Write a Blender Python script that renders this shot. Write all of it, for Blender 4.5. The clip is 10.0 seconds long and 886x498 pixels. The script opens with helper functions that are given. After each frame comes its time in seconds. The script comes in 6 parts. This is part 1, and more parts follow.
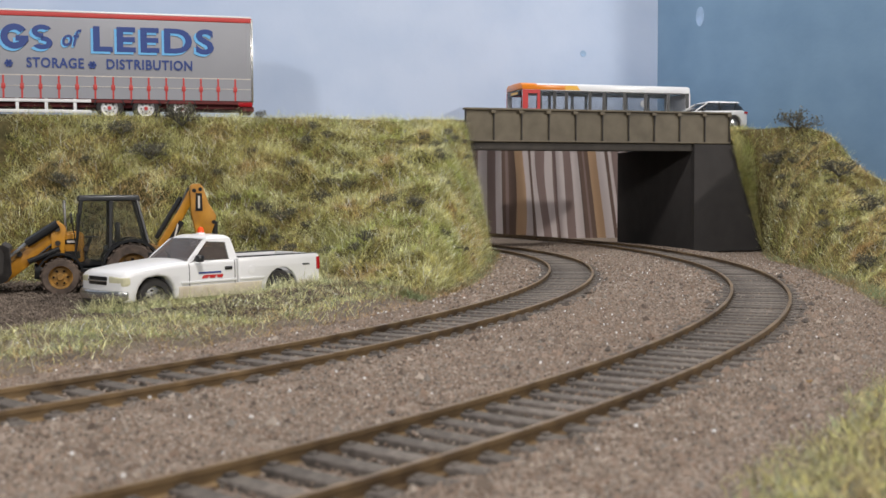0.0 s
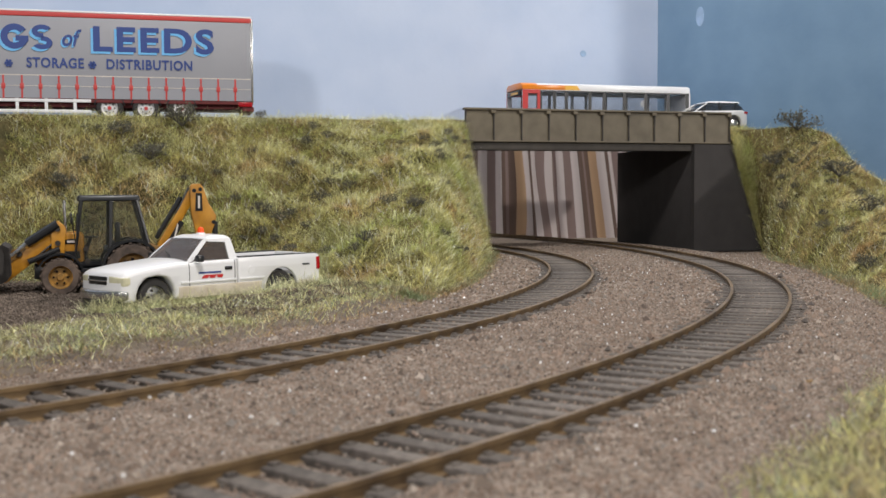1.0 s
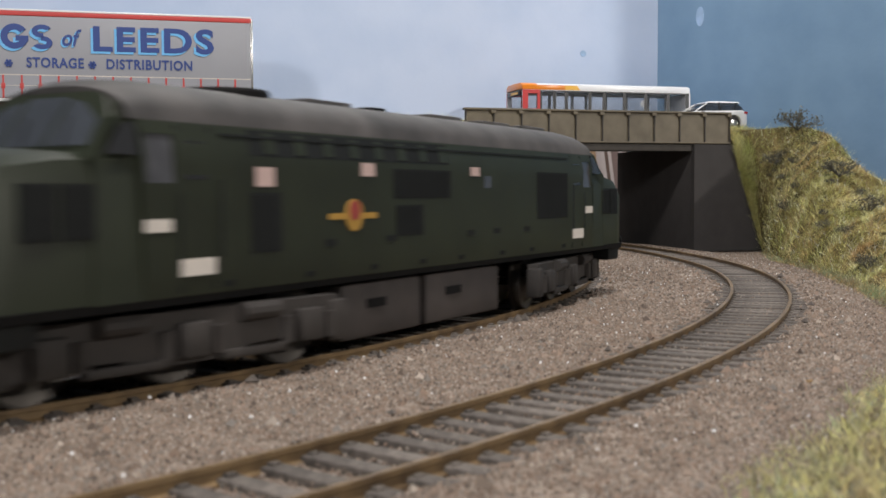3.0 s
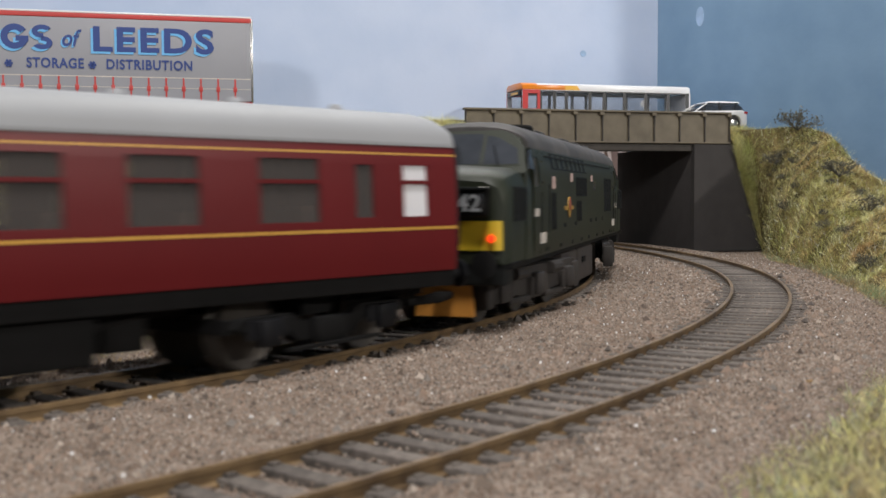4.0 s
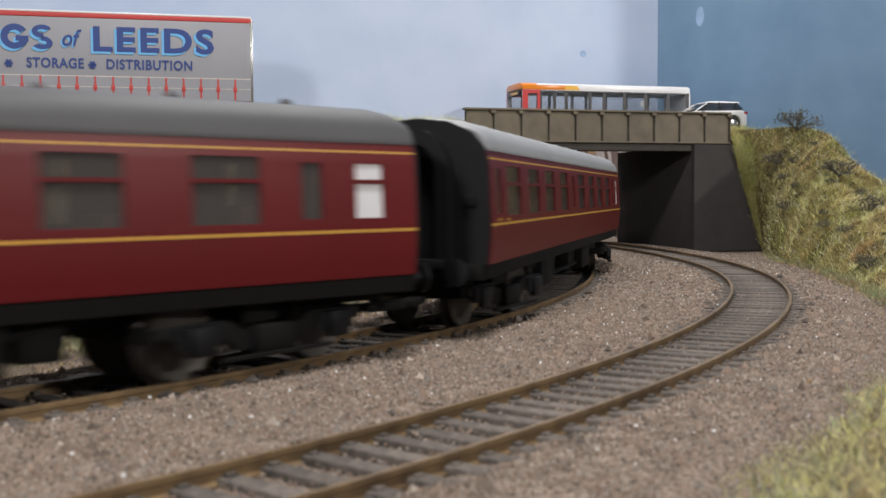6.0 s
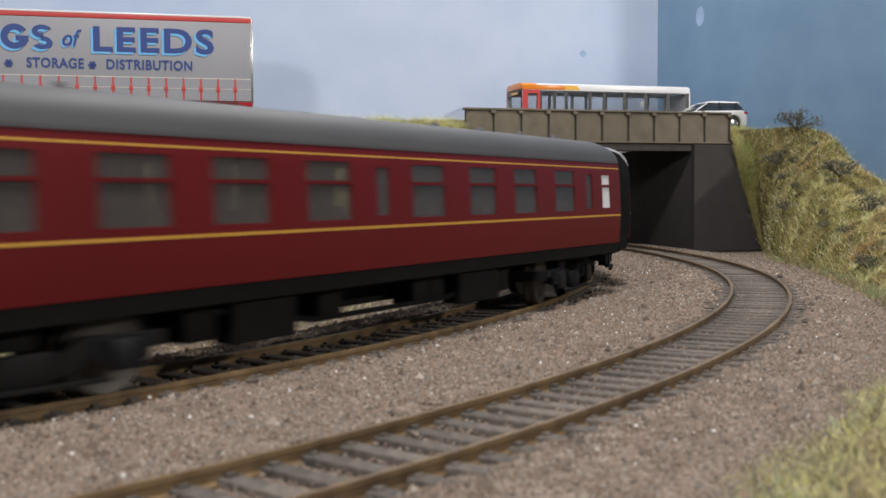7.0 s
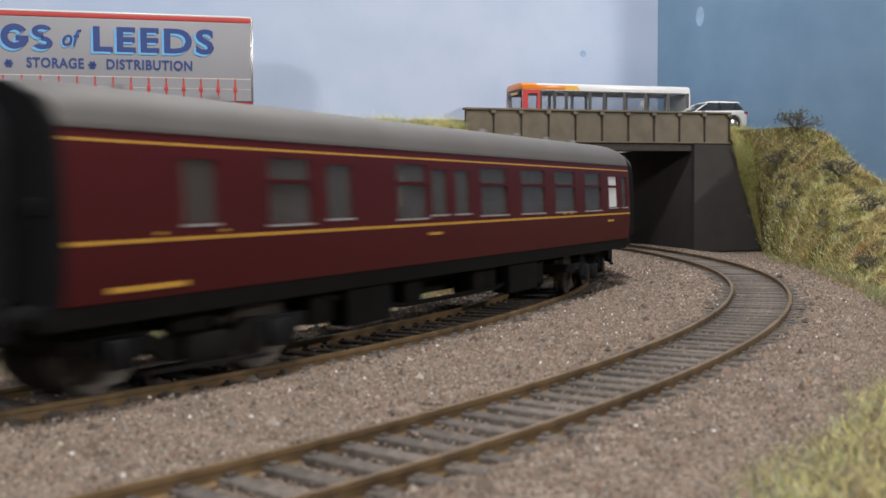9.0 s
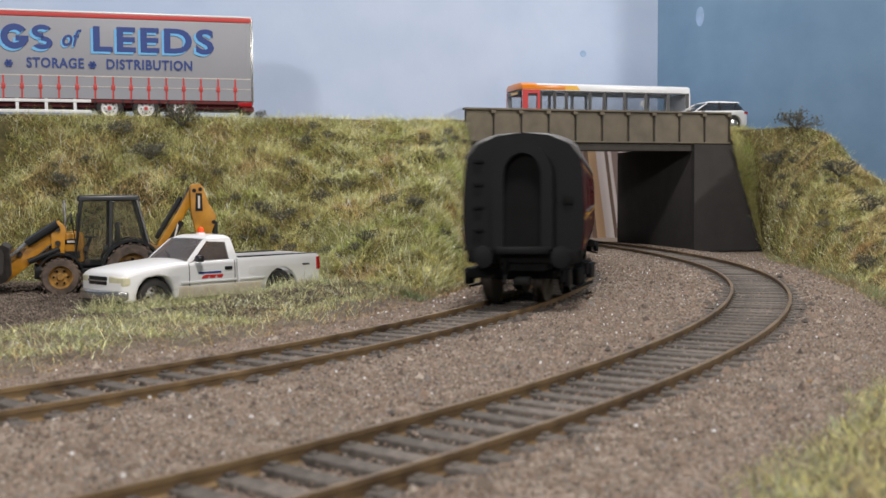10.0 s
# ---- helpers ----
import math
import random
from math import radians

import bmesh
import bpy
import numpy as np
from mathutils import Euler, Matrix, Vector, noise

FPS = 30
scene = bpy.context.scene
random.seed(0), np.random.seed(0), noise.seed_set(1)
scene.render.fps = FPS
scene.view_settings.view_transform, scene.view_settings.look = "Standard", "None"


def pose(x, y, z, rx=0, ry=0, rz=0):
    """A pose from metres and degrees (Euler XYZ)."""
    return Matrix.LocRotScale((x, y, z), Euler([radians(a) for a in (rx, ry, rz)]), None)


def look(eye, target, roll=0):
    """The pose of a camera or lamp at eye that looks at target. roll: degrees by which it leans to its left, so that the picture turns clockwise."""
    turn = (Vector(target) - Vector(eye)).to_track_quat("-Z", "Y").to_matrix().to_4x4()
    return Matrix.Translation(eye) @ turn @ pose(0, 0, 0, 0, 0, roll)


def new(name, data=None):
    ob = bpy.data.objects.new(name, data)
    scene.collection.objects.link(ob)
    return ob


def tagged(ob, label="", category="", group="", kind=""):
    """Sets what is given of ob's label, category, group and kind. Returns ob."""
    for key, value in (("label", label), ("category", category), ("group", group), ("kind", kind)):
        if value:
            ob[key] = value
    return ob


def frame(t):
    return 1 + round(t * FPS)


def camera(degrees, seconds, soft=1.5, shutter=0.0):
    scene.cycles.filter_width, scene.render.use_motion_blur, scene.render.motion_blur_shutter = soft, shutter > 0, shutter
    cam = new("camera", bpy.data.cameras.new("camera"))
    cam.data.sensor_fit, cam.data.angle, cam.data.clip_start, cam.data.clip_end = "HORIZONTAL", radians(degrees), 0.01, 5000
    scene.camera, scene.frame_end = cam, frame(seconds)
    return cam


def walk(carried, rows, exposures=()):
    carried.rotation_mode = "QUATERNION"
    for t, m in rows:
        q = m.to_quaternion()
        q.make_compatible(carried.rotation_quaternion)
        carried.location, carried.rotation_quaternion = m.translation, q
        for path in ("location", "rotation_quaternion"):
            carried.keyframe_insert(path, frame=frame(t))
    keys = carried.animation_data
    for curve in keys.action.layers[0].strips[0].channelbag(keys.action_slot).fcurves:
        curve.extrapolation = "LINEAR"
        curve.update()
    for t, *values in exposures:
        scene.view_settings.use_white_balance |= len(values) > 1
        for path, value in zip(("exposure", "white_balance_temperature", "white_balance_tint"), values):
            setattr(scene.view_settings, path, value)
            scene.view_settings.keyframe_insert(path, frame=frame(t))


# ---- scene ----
# A model railway in 4 mm scale: lengths below are millimetres, meshes are scaled to metres.
MM = 0.001


def pmm(x, y, z, rx=0, ry=0, rz=0):
    return pose(x * MM, y * MM, z * MM, rx, ry, rz)


cam = camera(44.71, 10.0, soft=1.5, shutter=0.6)
EYE = pmm(0, 0, 30.62, 90 - 2.865, 0, 0) @ pose(0, 0, 0, 0, 0, -0.28)
cam.data.dof.use_dof = True
cam.data.dof.focus_distance = 0.46
cam.data.dof.aperture_fstop = 58
walk(cam, [(0, EYE), (10, EYE)], exposures=[(0, 0.0), (10, 0.0)])

# ---- light: room light all round and two lamps over the layout ----
world = bpy.data.worlds.new("room_light")
scene.world = world
world.use_nodes = True
world.node_tree.nodes["Background"].inputs[0].default_value = (0.74, 0.87, 1.0, 1)
world.node_tree.nodes["Background"].inputs[1].default_value = 0.125


def area_lamp(name, eye, target, size, watts, colour):
    la = bpy.data.lights.new(name, "AREA")
    la.size, la.energy, la.color = size, watts, colour
    ob = new(name, la)
    ob.matrix_world = look(eye, target)
    return ob


area_lamp("ceiling_lamp", (0.04, 0.03, 0.64), (0.02, 0.2, 0.0), 0.10, 4.55, (1.0, 0.97, 0.945))
# two low lamps stand to the right and to the left of the layout's front edge
area_lamp("lamp_right", (1.095, -0.28, 0.47), (0.1, 0.6, 0.05), 0.03, 6.8, (1.0, 0.945, 0.88))
area_lamp("lamp_left", (-0.37, -0.68, 0.37), (0.0, 0.6, 0.05), 0.09, 3.6, (1.0, 0.98, 0.97))
# the room behind the layout has its own light, which falls on the curtain
area_lamp("lamp_behind", (0.02, 0.74, 0.60), (0.05, 0.90, 0.02), 0.25, 3.6, (1.0, 0.97, 0.93))


# ---- materials ----
def mat(name, rgb, rough=0.6, metal=0.0, var=0.15, size=4.0, bump=0.0, bsize=0.6, rgb2=None, coat=0.0, emit=0.0, spec=0.5, island=0.0, rand=0.0):
    """Procedural surface: two scales of colour change, optional relief. size and bsize are in mm."""
    m = bpy.data.materials.new(name)
    m.use_nodes = True
    nt = m.node_tree
    n, l = nt.nodes, nt.links
    b = n["Principled BSDF"]
    tc = n.new("ShaderNodeTexCoord")
    n1 = n.new("ShaderNodeTexNoise")
    n1.inputs["Scale"].default_value = 1000.0 / size
    n1.inputs["Detail"].default_value = 6
    n2 = n.new("ShaderNodeTexNoise")
    n2.inputs["Scale"].default_value = 1000.0 / (size * 9)
    n2.inputs["Detail"].default_value = 3
    for q in (n1, n2):
        l.new(tc.outputs["Object"], q.inputs["Vector"])
    add = n.new("ShaderNodeMath")
    add.operation = "ADD"
    l.new(n1.outputs[0], add.inputs[0])
    l.new(n2.outputs[0], add.inputs[1])
    ramp = n.new("ShaderNodeMapRange")
    ramp.inputs[1].default_value, ramp.inputs[2].default_value = 0.7, 1.3
    l.new(add.outputs[0], ramp.inputs[0])
    mix = n.new("ShaderNodeMix")
    mix.data_type = "RGBA"
    lo = [c * (1 - var) for c in rgb]
    hi = rgb2 or [min(1, c * (1 + var)) for c in rgb]
    mix.inputs[6].default_value, mix.inputs[7].default_value = (*lo, 1), (*hi, 1)
    l.new(ramp.outputs[0], mix.inputs[0])
    col = mix.outputs[2]
    if island or rand:
        if island:
            src = n.new("ShaderNodeNewGeometry").outputs["Random Per Island"]
        else:
            src = n.new("ShaderNodeObjectInfo").outputs["Random"]
        mr = n.new("ShaderNodeMapRange")
        mr.inputs[3].default_value, mr.inputs[4].default_value = 1 - (island or rand), 1 + (island or rand)
        l.new(src, mr.inputs[0])
        hsv = n.new("ShaderNodeHueSaturation")
        l.new(mr.outputs[0], hsv.inputs["Value"])
        l.new(col, hsv.inputs["Color"])
        col = hsv.outputs[0]
    l.new(col, b.inputs["Base Color"])
    b.inputs["Roughness"].default_value, b.inputs["Metallic"].default_value = rough, metal
    b.inputs["Specular IOR Level"].default_value = spec
    b.inputs["Coat Weight"].default_value = coat
    if emit:
        b.inputs["Emission Color"].default_value = (*rgb, 1)
        b.inputs["Emission Strength"].default_value = emit
    if bump:
        n3 = n.new("ShaderNodeTexNoise")
        n3.inputs["Scale"].default_value = 1000.0 / bsize
        n3.inputs["Detail"].default_value = 4
        l.new(tc.outputs["Object"], n3.inputs["Vector"])
        bp = n.new("ShaderNodeBump")
        bp.inputs["Strength"].default_value = 1.0
        bp.inputs["Distance"].default_value = bump * MM
        l.new(n3.outputs[0], bp.inputs["Height"])
        l.new(bp.outputs[0], b.inputs["Normal"])
    return m


def glass_mat(name, tint, alpha):
    m = bpy.data.materials.new(name)
    m.use_nodes = True
    b = m.node_tree.nodes["Principled BSDF"]
    b.inputs["Base Color"].default_value = (*tint, 1)
    b.inputs["Roughness"].default_value = 0.08
    b.inputs["Alpha"].default_value = alpha
    return m


M = {}
M["ballast"] = mat("ballast", (0.175, 0.135, 0.107), 0.95, var=0.2, size=1.1, bump=0.5, bsize=0.8, rgb2=(0.285, 0.228, 0.186), spec=0.2)



def grain_mat(name, tones, rough=0.9):
    """Each grain takes one of the tones."""
    m = mat(name, tones[0], rough, var=0.0, size=1.0, spec=0.25, island=0.25)
    n, l = m.node_tree.nodes, m.node_tree.links
    ramp = n.new("ShaderNodeValToRGB")
    ramp.color_ramp.interpolation = "CONSTANT"
    while len(ramp.color_ramp.elements) < len(tones):
        ramp.color_ramp.elements.new(0.5)
    for k, (e, c) in enumerate(zip(ramp.color_ramp.elements, tones)):
        e.position, e.color = k / len(tones), (*c, 1)
    l.new(n["Geometry"].outputs["Random Per Island"], ramp.inputs[0])
    l.new(ramp.outputs[0], n["Hue/Saturation/Value"].inputs["Color"])
    return m


M["stone"] = grain_mat("ballast_stone", [(0.13, 0.10, 0.082), (0.19, 0.146, 0.116), (0.245, 0.192, 0.155), (0.215, 0.152, 0.115), (0.195, 0.172, 0.152), (0.255, 0.195, 0.155), (0.165, 0.125, 0.10), (0.23, 0.168, 0.13), (0.29, 0.245, 0.205)])
# white grains whose bright colour stands for sparkles in the ballast
M["sparkle"] = mat("white_grain", (0.8, 0.8, 0.8), 0.25, var=0.05)
M["dirt"] = mat("dirt", (0.13, 0.10, 0.08), 0.95, var=0.4, size=3.0, bump=0.4, bsize=0.7, rgb2=(0.2, 0.16, 0.125), spec=0.2)
M["yard_grit"] = mat("yard_grit", (0.10, 0.078, 0.064), 0.95, var=0.3, size=5, rgb2=(0.19, 0.15, 0.12), spec=0.2, island=0.45)
M["sleeper"] = mat("sleeper", (0.105, 0.088, 0.076), 0.95, var=0.4, size=1.4, bump=0.15, bsize=0.4, rand=0.2)
M["rail"] = mat("rail_rust", (0.085, 0.05, 0.024), 0.5, 0.2, var=0.3, size=5, rgb2=(0.23, 0.15, 0.072), bump=0.03, bsize=0.5)
M["soil"] = mat("bank_soil", (0.04, 0.04, 0.018), 0.95, var=0.3, size=4, bump=0.8, bsize=1.5, rgb2=(0.16, 0.125, 0.055), spec=0.1)
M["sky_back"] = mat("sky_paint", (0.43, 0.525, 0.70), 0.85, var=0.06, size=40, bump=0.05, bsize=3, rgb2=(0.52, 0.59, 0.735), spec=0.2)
# side board: a deeper blue, with part of its shade mixed into the colour
M["sky_side"] = mat("sky_paint_deep_shaded", (0.155, 0.255, 0.385), 0.85, var=0.08, size=30, bump=0.08, bsize=3, rgb2=(0.20, 0.31, 0.44), spec=0.2)
M["mark"] = mat("paint_mark", (0.30, 0.42, 0.60), 0.8, var=0.2, size=4)
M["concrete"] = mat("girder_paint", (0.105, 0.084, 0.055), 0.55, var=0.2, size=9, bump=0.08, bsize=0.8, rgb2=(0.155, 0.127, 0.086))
# darker girder colour; under the deck it stands for the shade there
M["girder_dark"] = mat("girder_edge_shade", (0.045, 0.038, 0.032), 0.7, var=0.3, size=5)
M["abut"] = mat("abutment_paint", (0.034, 0.030, 0.029), 0.85, var=0.2, size=9, bump=0.05, bsize=0.7)
M["road"] = mat("road_surface", (0.09, 0.09, 0.09), 0.9, var=0.2, size=3, bump=0.1)
M["board"] = mat("baseboard_wood", (0.33, 0.23, 0.13), 0.7, var=0.2, size=12)
M["black"] = mat("underframe_black", (0.005, 0.0047, 0.0047), 0.75, var=0.3, size=4, spec=0.15)
M["soot"] = mat("end_black", (0.006, 0.006, 0.0072), 0.5, var=0.2, size=5, spec=0.16)
M["frame_dirt"] = mat("bogie_grime", (0.022, 0.0175, 0.015), 0.75, var=0.35, size=3, bump=0.06, bsize=0.5)
M["tank"] = mat("tank_grime", (0.038, 0.030, 0.027), 0.7, var=0.3, size=7)
M["steel"] = mat("wheel_steel", (0.045, 0.038, 0.032), 0.5, 0.5, var=0.2, size=3)
M["crimson"] = mat("coach_crimson", (0.096, 0.0045, 0.006), 0.42, var=0.1, size=20, spec=0.22)
M["maroon"] = mat("coach_maroon", (0.055, 0.0045, 0.006), 0.45, var=0.12, size=20, spec=0.22)
M["lining"] = mat("lining_yellow", (0.44, 0.235, 0.03), 0.5, var=0.1, size=5)
M["roof_light"] = mat("roof_pale_grey", (0.25, 0.255, 0.265), 0.6, var=0.07, size=18)
M["roof_dark"] = mat("roof_slate_grey", (0.06, 0.06, 0.064), 0.6, var=0.12, size=18)
M["roof_mid"] = mat("roof_weathered_grey", (0.115, 0.108, 0.104), 0.65, var=0.12, size=16)
M["inside"] = mat("coach_inside", (0.11, 0.09, 0.075), 0.8, var=0.2, size=9)
M["seat"] = mat("coach_seat", (0.10, 0.06, 0.04), 0.8, var=0.3, size=6)
M["blind"] = mat("white_blind", (0.58, 0.58, 0.60), 0.6, var=0.03)
M["green"] = mat("loco_green", (0.0165, 0.020, 0.0108), 0.5, var=0.25, size=12, spec=0.3)
M["green_dark"] = mat("grille_green", (0.009, 0.010, 0.010), 0.7, var=0.2, size=3, spec=0.2)
M["loco_roof"] = mat("loco_roof_grey", (0.034, 0.031, 0.030), 0.7, var=0.35, size=10, rgb2=(0.085, 0.076, 0.072))
M["warn"] = mat("warning_yellow", (0.62, 0.42, 0.02), 0.5, var=0.1, size=8)
M["orange_beam"] = mat("coupling_orange", (0.45, 0.19, 0.03), 0.55, var=0.2, size=5)
M["red_lamp"] = mat("red_lamp", (1.0, 0.03, 0.008), 0.3, emit=1.6)
M["emblem_red"] = mat("emblem_red", (0.24, 0.03, 0.025), 0.6, var=0.2, size=3)
M["emblem_yellow"] = mat("emblem_yellow", (0.34, 0.19, 0.03), 0.6, var=0.15, size=4)
M["panel_white"] = mat("white_panel", (0.55, 0.50, 0.45), 0.6, var=0.1, size=3)
M["plate_pink"] = mat("faded_panel", (0.46, 0.33, 0.30), 0.6, var=0.1, size=3)
M["red"] = mat("paint_red", (0.50, 0.02, 0.02), 0.35, var=0.06, size=10, coat=0.2)
M["van_white"] = mat("paint_white", (0.74, 0.73, 0.73), 0.3, var=0.03, size=10, coat=0.3)
M["van_dirty"] = mat("paint_white_dusty", (0.60, 0.50, 0.38), 0.6, var=0.15, size=5, rgb2=(0.72, 0.66, 0.58))
M["chrome"] = mat("chrome", (0.55, 0.54, 0.52), 0.25, 0.9, var=0.1)
M["tyre"] = mat("tyre_rubber", (0.028, 0.025, 0.024), 0.85, var=0.25, size=2)
M["tyre_mud"] = mat("tyre_muddy", (0.055, 0.04, 0.032), 0.9, var=0.4, size=2, rgb2=(0.12, 0.085, 0.065))
M["yellow"] = mat("digger_yellow", (0.42, 0.175, 0.008), 0.45, var=0.35, size=6, rgb2=(0.62, 0.29, 0.015))
M["yellow_mud"] = mat("digger_yellow_muddy", (0.10, 0.065, 0.035), 0.8, var=0.4, size=2.0, rgb2=(0.38, 0.19, 0.03))
M["plastic"] = mat("black_plastic", (0.011, 0.011, 0.012), 0.35, var=0.2, size=4)
M["grey"] = mat("trailer_grey", (0.275, 0.275, 0.30), 0.5, var=0.04, size=20)
M["trailer_red"] = mat("trailer_red", (0.48, 0.045, 0.04), 0.5, var=0.08, size=10)
M["maroon_dark"] = mat("chassis_red", (0.12, 0.012, 0.012), 0.6, var=0.2, size=6)
M["blue"] = mat("letter_blue", (0.022, 0.05, 0.21), 0.5, var=0.04)
M["lightblue"] = mat("letter_light_blue", (0.14, 0.42, 0.74), 0.5, var=0.04)
M["orange"] = mat("bus_orange", (0.75, 0.22, 0.01), 0.3, var=0.05, coat=0.3)
M["amber"] = mat("bus_amber", (0.80, 0.42, 0.03), 0.3, var=0.05, coat=0.3)
M["headlight"] = mat("headlight", (0.55, 0.52, 0.36), 0.15, var=0.15, size=2)
M["tail_red"] = mat("tail_lens", (0.35, 0.008, 0.012), 0.2)
M["beacon"] = mat("beacon_orange", (0.8, 0.08, 0.01), 0.2)
M["twig"] = mat("twig", (0.085, 0.078, 0.06), 0.9, var=0.4, size=2)
M["leaf"] = mat("twig_leaf", (0.12, 0.115, 0.082), 0.9, var=0.4, size=2, island=0.5)
M["glass_dark"] = glass_mat("glass_dark", (0.03, 0.03, 0.032), 0.72)
M["glass_coach"] = glass_mat("glass_coach", (0.10, 0.088, 0.082), 0.42)
M["glass_screen"] = mat("screen_glass", (0.035, 0.038, 0.045), 0.1, var=0.3, size=6, coat=0.6)
M["glass_pale"] = mat("hazy_window", (0.055, 0.055, 0.06), 0.2, var=0.4, size=4)
M["glass_car"] = glass_mat("glass_car", (0.11, 0.09, 0.08), 0.5)
M["glass_bus"] = glass_mat("glass_bus", (0.10, 0.11, 0.12), 0.13)
M["glass_cab"] = glass_mat("glass_cab", (0.05, 0.05, 0.04), 0.22)


def grass_mat(name, tones, patch, spread=0.5):
    """Blades: tones run in loose patches over the ground, each blade a little lighter or darker."""
    m = mat(name, tones[0], 0.45, var=0.0, size=patch / 4, spec=0.4, island=spread)
    n, l = m.node_tree.nodes, m.node_tree.links
    ramp = n.new("ShaderNodeValToRGB")
    while len(ramp.color_ramp.elements) < len(tones):
        ramp.color_ramp.elements.new(0.5)
    for k, (e, c) in enumerate(zip(ramp.color_ramp.elements, tones)):
        e.position, e.color = 0.28 + 0.46 * k / (len(tones) - 1), (*c, 1)
    big = n.new("ShaderNodeTexNoise")
    big.inputs["Scale"].default_value = 1000.0 / patch
    big.inputs["Detail"].default_value = 4
    big.inputs["Roughness"].default_value = 0.62
    l.new(n["Texture Coordinate"].outputs["Object"], big.inputs["Vector"])
    l.new(big.outputs[0], ramp.inputs[0])
    l.new(ramp.outputs[0], n["Hue/Saturation/Value"].inputs["Color"])
    return m


M["grass"] = grass_mat("static_grass", [(0.26, 0.27, 0.08), (0.45, 0.49, 0.15), (0.40, 0.37, 0.13), (0.60, 0.56, 0.22), (0.56, 0.40, 0.19), (0.42, 0.27, 0.12)], 30, 0.55)
M["grass_pale"] = grass_mat("static_grass_pale", [(0.55, 0.60, 0.28), (0.80, 0.78, 0.48), (0.62, 0.62, 0.31), (0.86, 0.76, 0.50)], 26, 0.5)
M["grass_verge"] = grass_mat("verge_grass", [(0.15, 0.19, 0.085), (0.27, 0.31, 0.16), (0.21, 0.165, 0.09), (0.36, 0.35, 0.23)], 18)
# near-white fibres: the grass glints are put into their colour
M["grass_glint"] = mat("glint_fibre", (0.85, 0.86, 0.82), 0.25, var=0.03)


def stripes_mat():
    """Woven curtain with uneven vertical stripes, in waves across the folds."""
    m = bpy.data.materials.new("curtain_stripes")
    m.use_nodes = True
    n, l = m.node_tree.nodes, m.node_tree.links
    b = n["Principled BSDF"]
    b.inputs["Roughness"].default_value = 0.9
    tc = n.new("ShaderNodeTexCoord")
    sep = n.new("ShaderNodeSeparateXYZ")
    l.new(tc.outputs["UV"], sep.inputs[0])
    mul = n.new("ShaderNodeMath")
    mul.operation = "MULTIPLY"
    mul.inputs[1].default_value = 1.0
    l.new(sep.outputs[0], mul.inputs[0])
    fr = n.new("ShaderNodeMath")
    fr.operation = "FRACT"
    l.new(mul.outputs[0], fr.inputs[0])
    cr = n.new("ShaderNodeValToRGB")
    cr.color_ramp.interpolation = "CONSTANT"
    pale, mauve, brown, tan = (0.60, 0.53, 0.52), (0.25, 0.18, 0.165), (0.15, 0.10, 0.08), (0.50, 0.33, 0.20)
    stops = [(0.0, pale), (0.08, mauve), (0.16, pale), (0.25, mauve), (0.33, pale), (0.42, brown), (0.49, mauve), (0.54, brown), (0.61, tan), (0.69, pale), (0.77, brown), (0.84, pale), (0.92, mauve)]
    while len(cr.color_ramp.elements) < len(stops):
        cr.color_ramp.elements.new(0.5)
    for e, (q, c) in zip(cr.color_ramp.elements, stops):
        e.position, e.color = q, (*c, 1)
    l.new(fr.outputs[0], cr.inputs[0])
    l.new(cr.outputs[0], b.inputs["Base Color"])
    return m


M["grass_brown"] = grass_mat("static_grass_brown", [(0.13, 0.095, 0.04), (0.36, 0.24, 0.10), (0.54, 0.35, 0.16)], 15)
M["curtain"] = stripes_mat()


# ---- mesh helpers (millimetres) ----
def mesh_of(name, bm, material, sharp=0.6):
    bmesh.ops.recalc_face_normals(bm, faces=bm.faces)
    for f in bm.faces:
        f.smooth = True
    for e in bm.edges:
        if len(e.link_faces) == 2:
            e.smooth = e.calc_face_angle(0) < sharp
        else:
            e.smooth = False
    bmesh.ops.scale(bm, vec=(MM, MM, MM), verts=bm.verts)
    me = bpy.data.meshes.new(name)
    bm.to_mesh(me)
    bm.free()
    me.materials.append(M[material] if isinstance(material, str) else material)
    return me


def part(name, bm, material, parent, label=""):
    ob = new(name, mesh_of(name, bm, material))
    ob.parent = parent
    if label:
        ob["label"] = label
    return ob


def thing(name, label, category, group="", kind="", at=None):
    ob = new(name)
    ob.empty_display_size = 0.005
    tagged(ob, label, category, group, kind)
    if at is not None:
        ob.matrix_world = at
    return ob


def box(bm, x0, x1, y0, y1, z0, z1, bevel=0.0):
    vs = [bm.verts.new(c) for c in ((x0, y0, z0), (x1, y0, z0), (x1, y1, z0), (x0, y1, z0), (x0, y0, z1), (x1, y0, z1), (x1, y1, z1), (x0, y1, z1))]
    fs = [bm.faces.new([vs[i] for i in q]) for q in ((3, 2, 1, 0), (4, 5, 6, 7), (0, 1, 5, 4), (1, 2, 6, 5), (2, 3, 7, 6), (3, 0, 4, 7))]
    if bevel:
        es = list({e for f in fs for e in f.edges})
        bmesh.ops.bevel(bm, geom=es, offset=bevel, segments=2, affect="EDGES", profile=0.5)
    return bm


def B(x0, x1, y0, y1, z0, z1, bevel=0.0):
    return box(bmesh.new(), x0, x1, y0, y1, z0, z1, bevel)


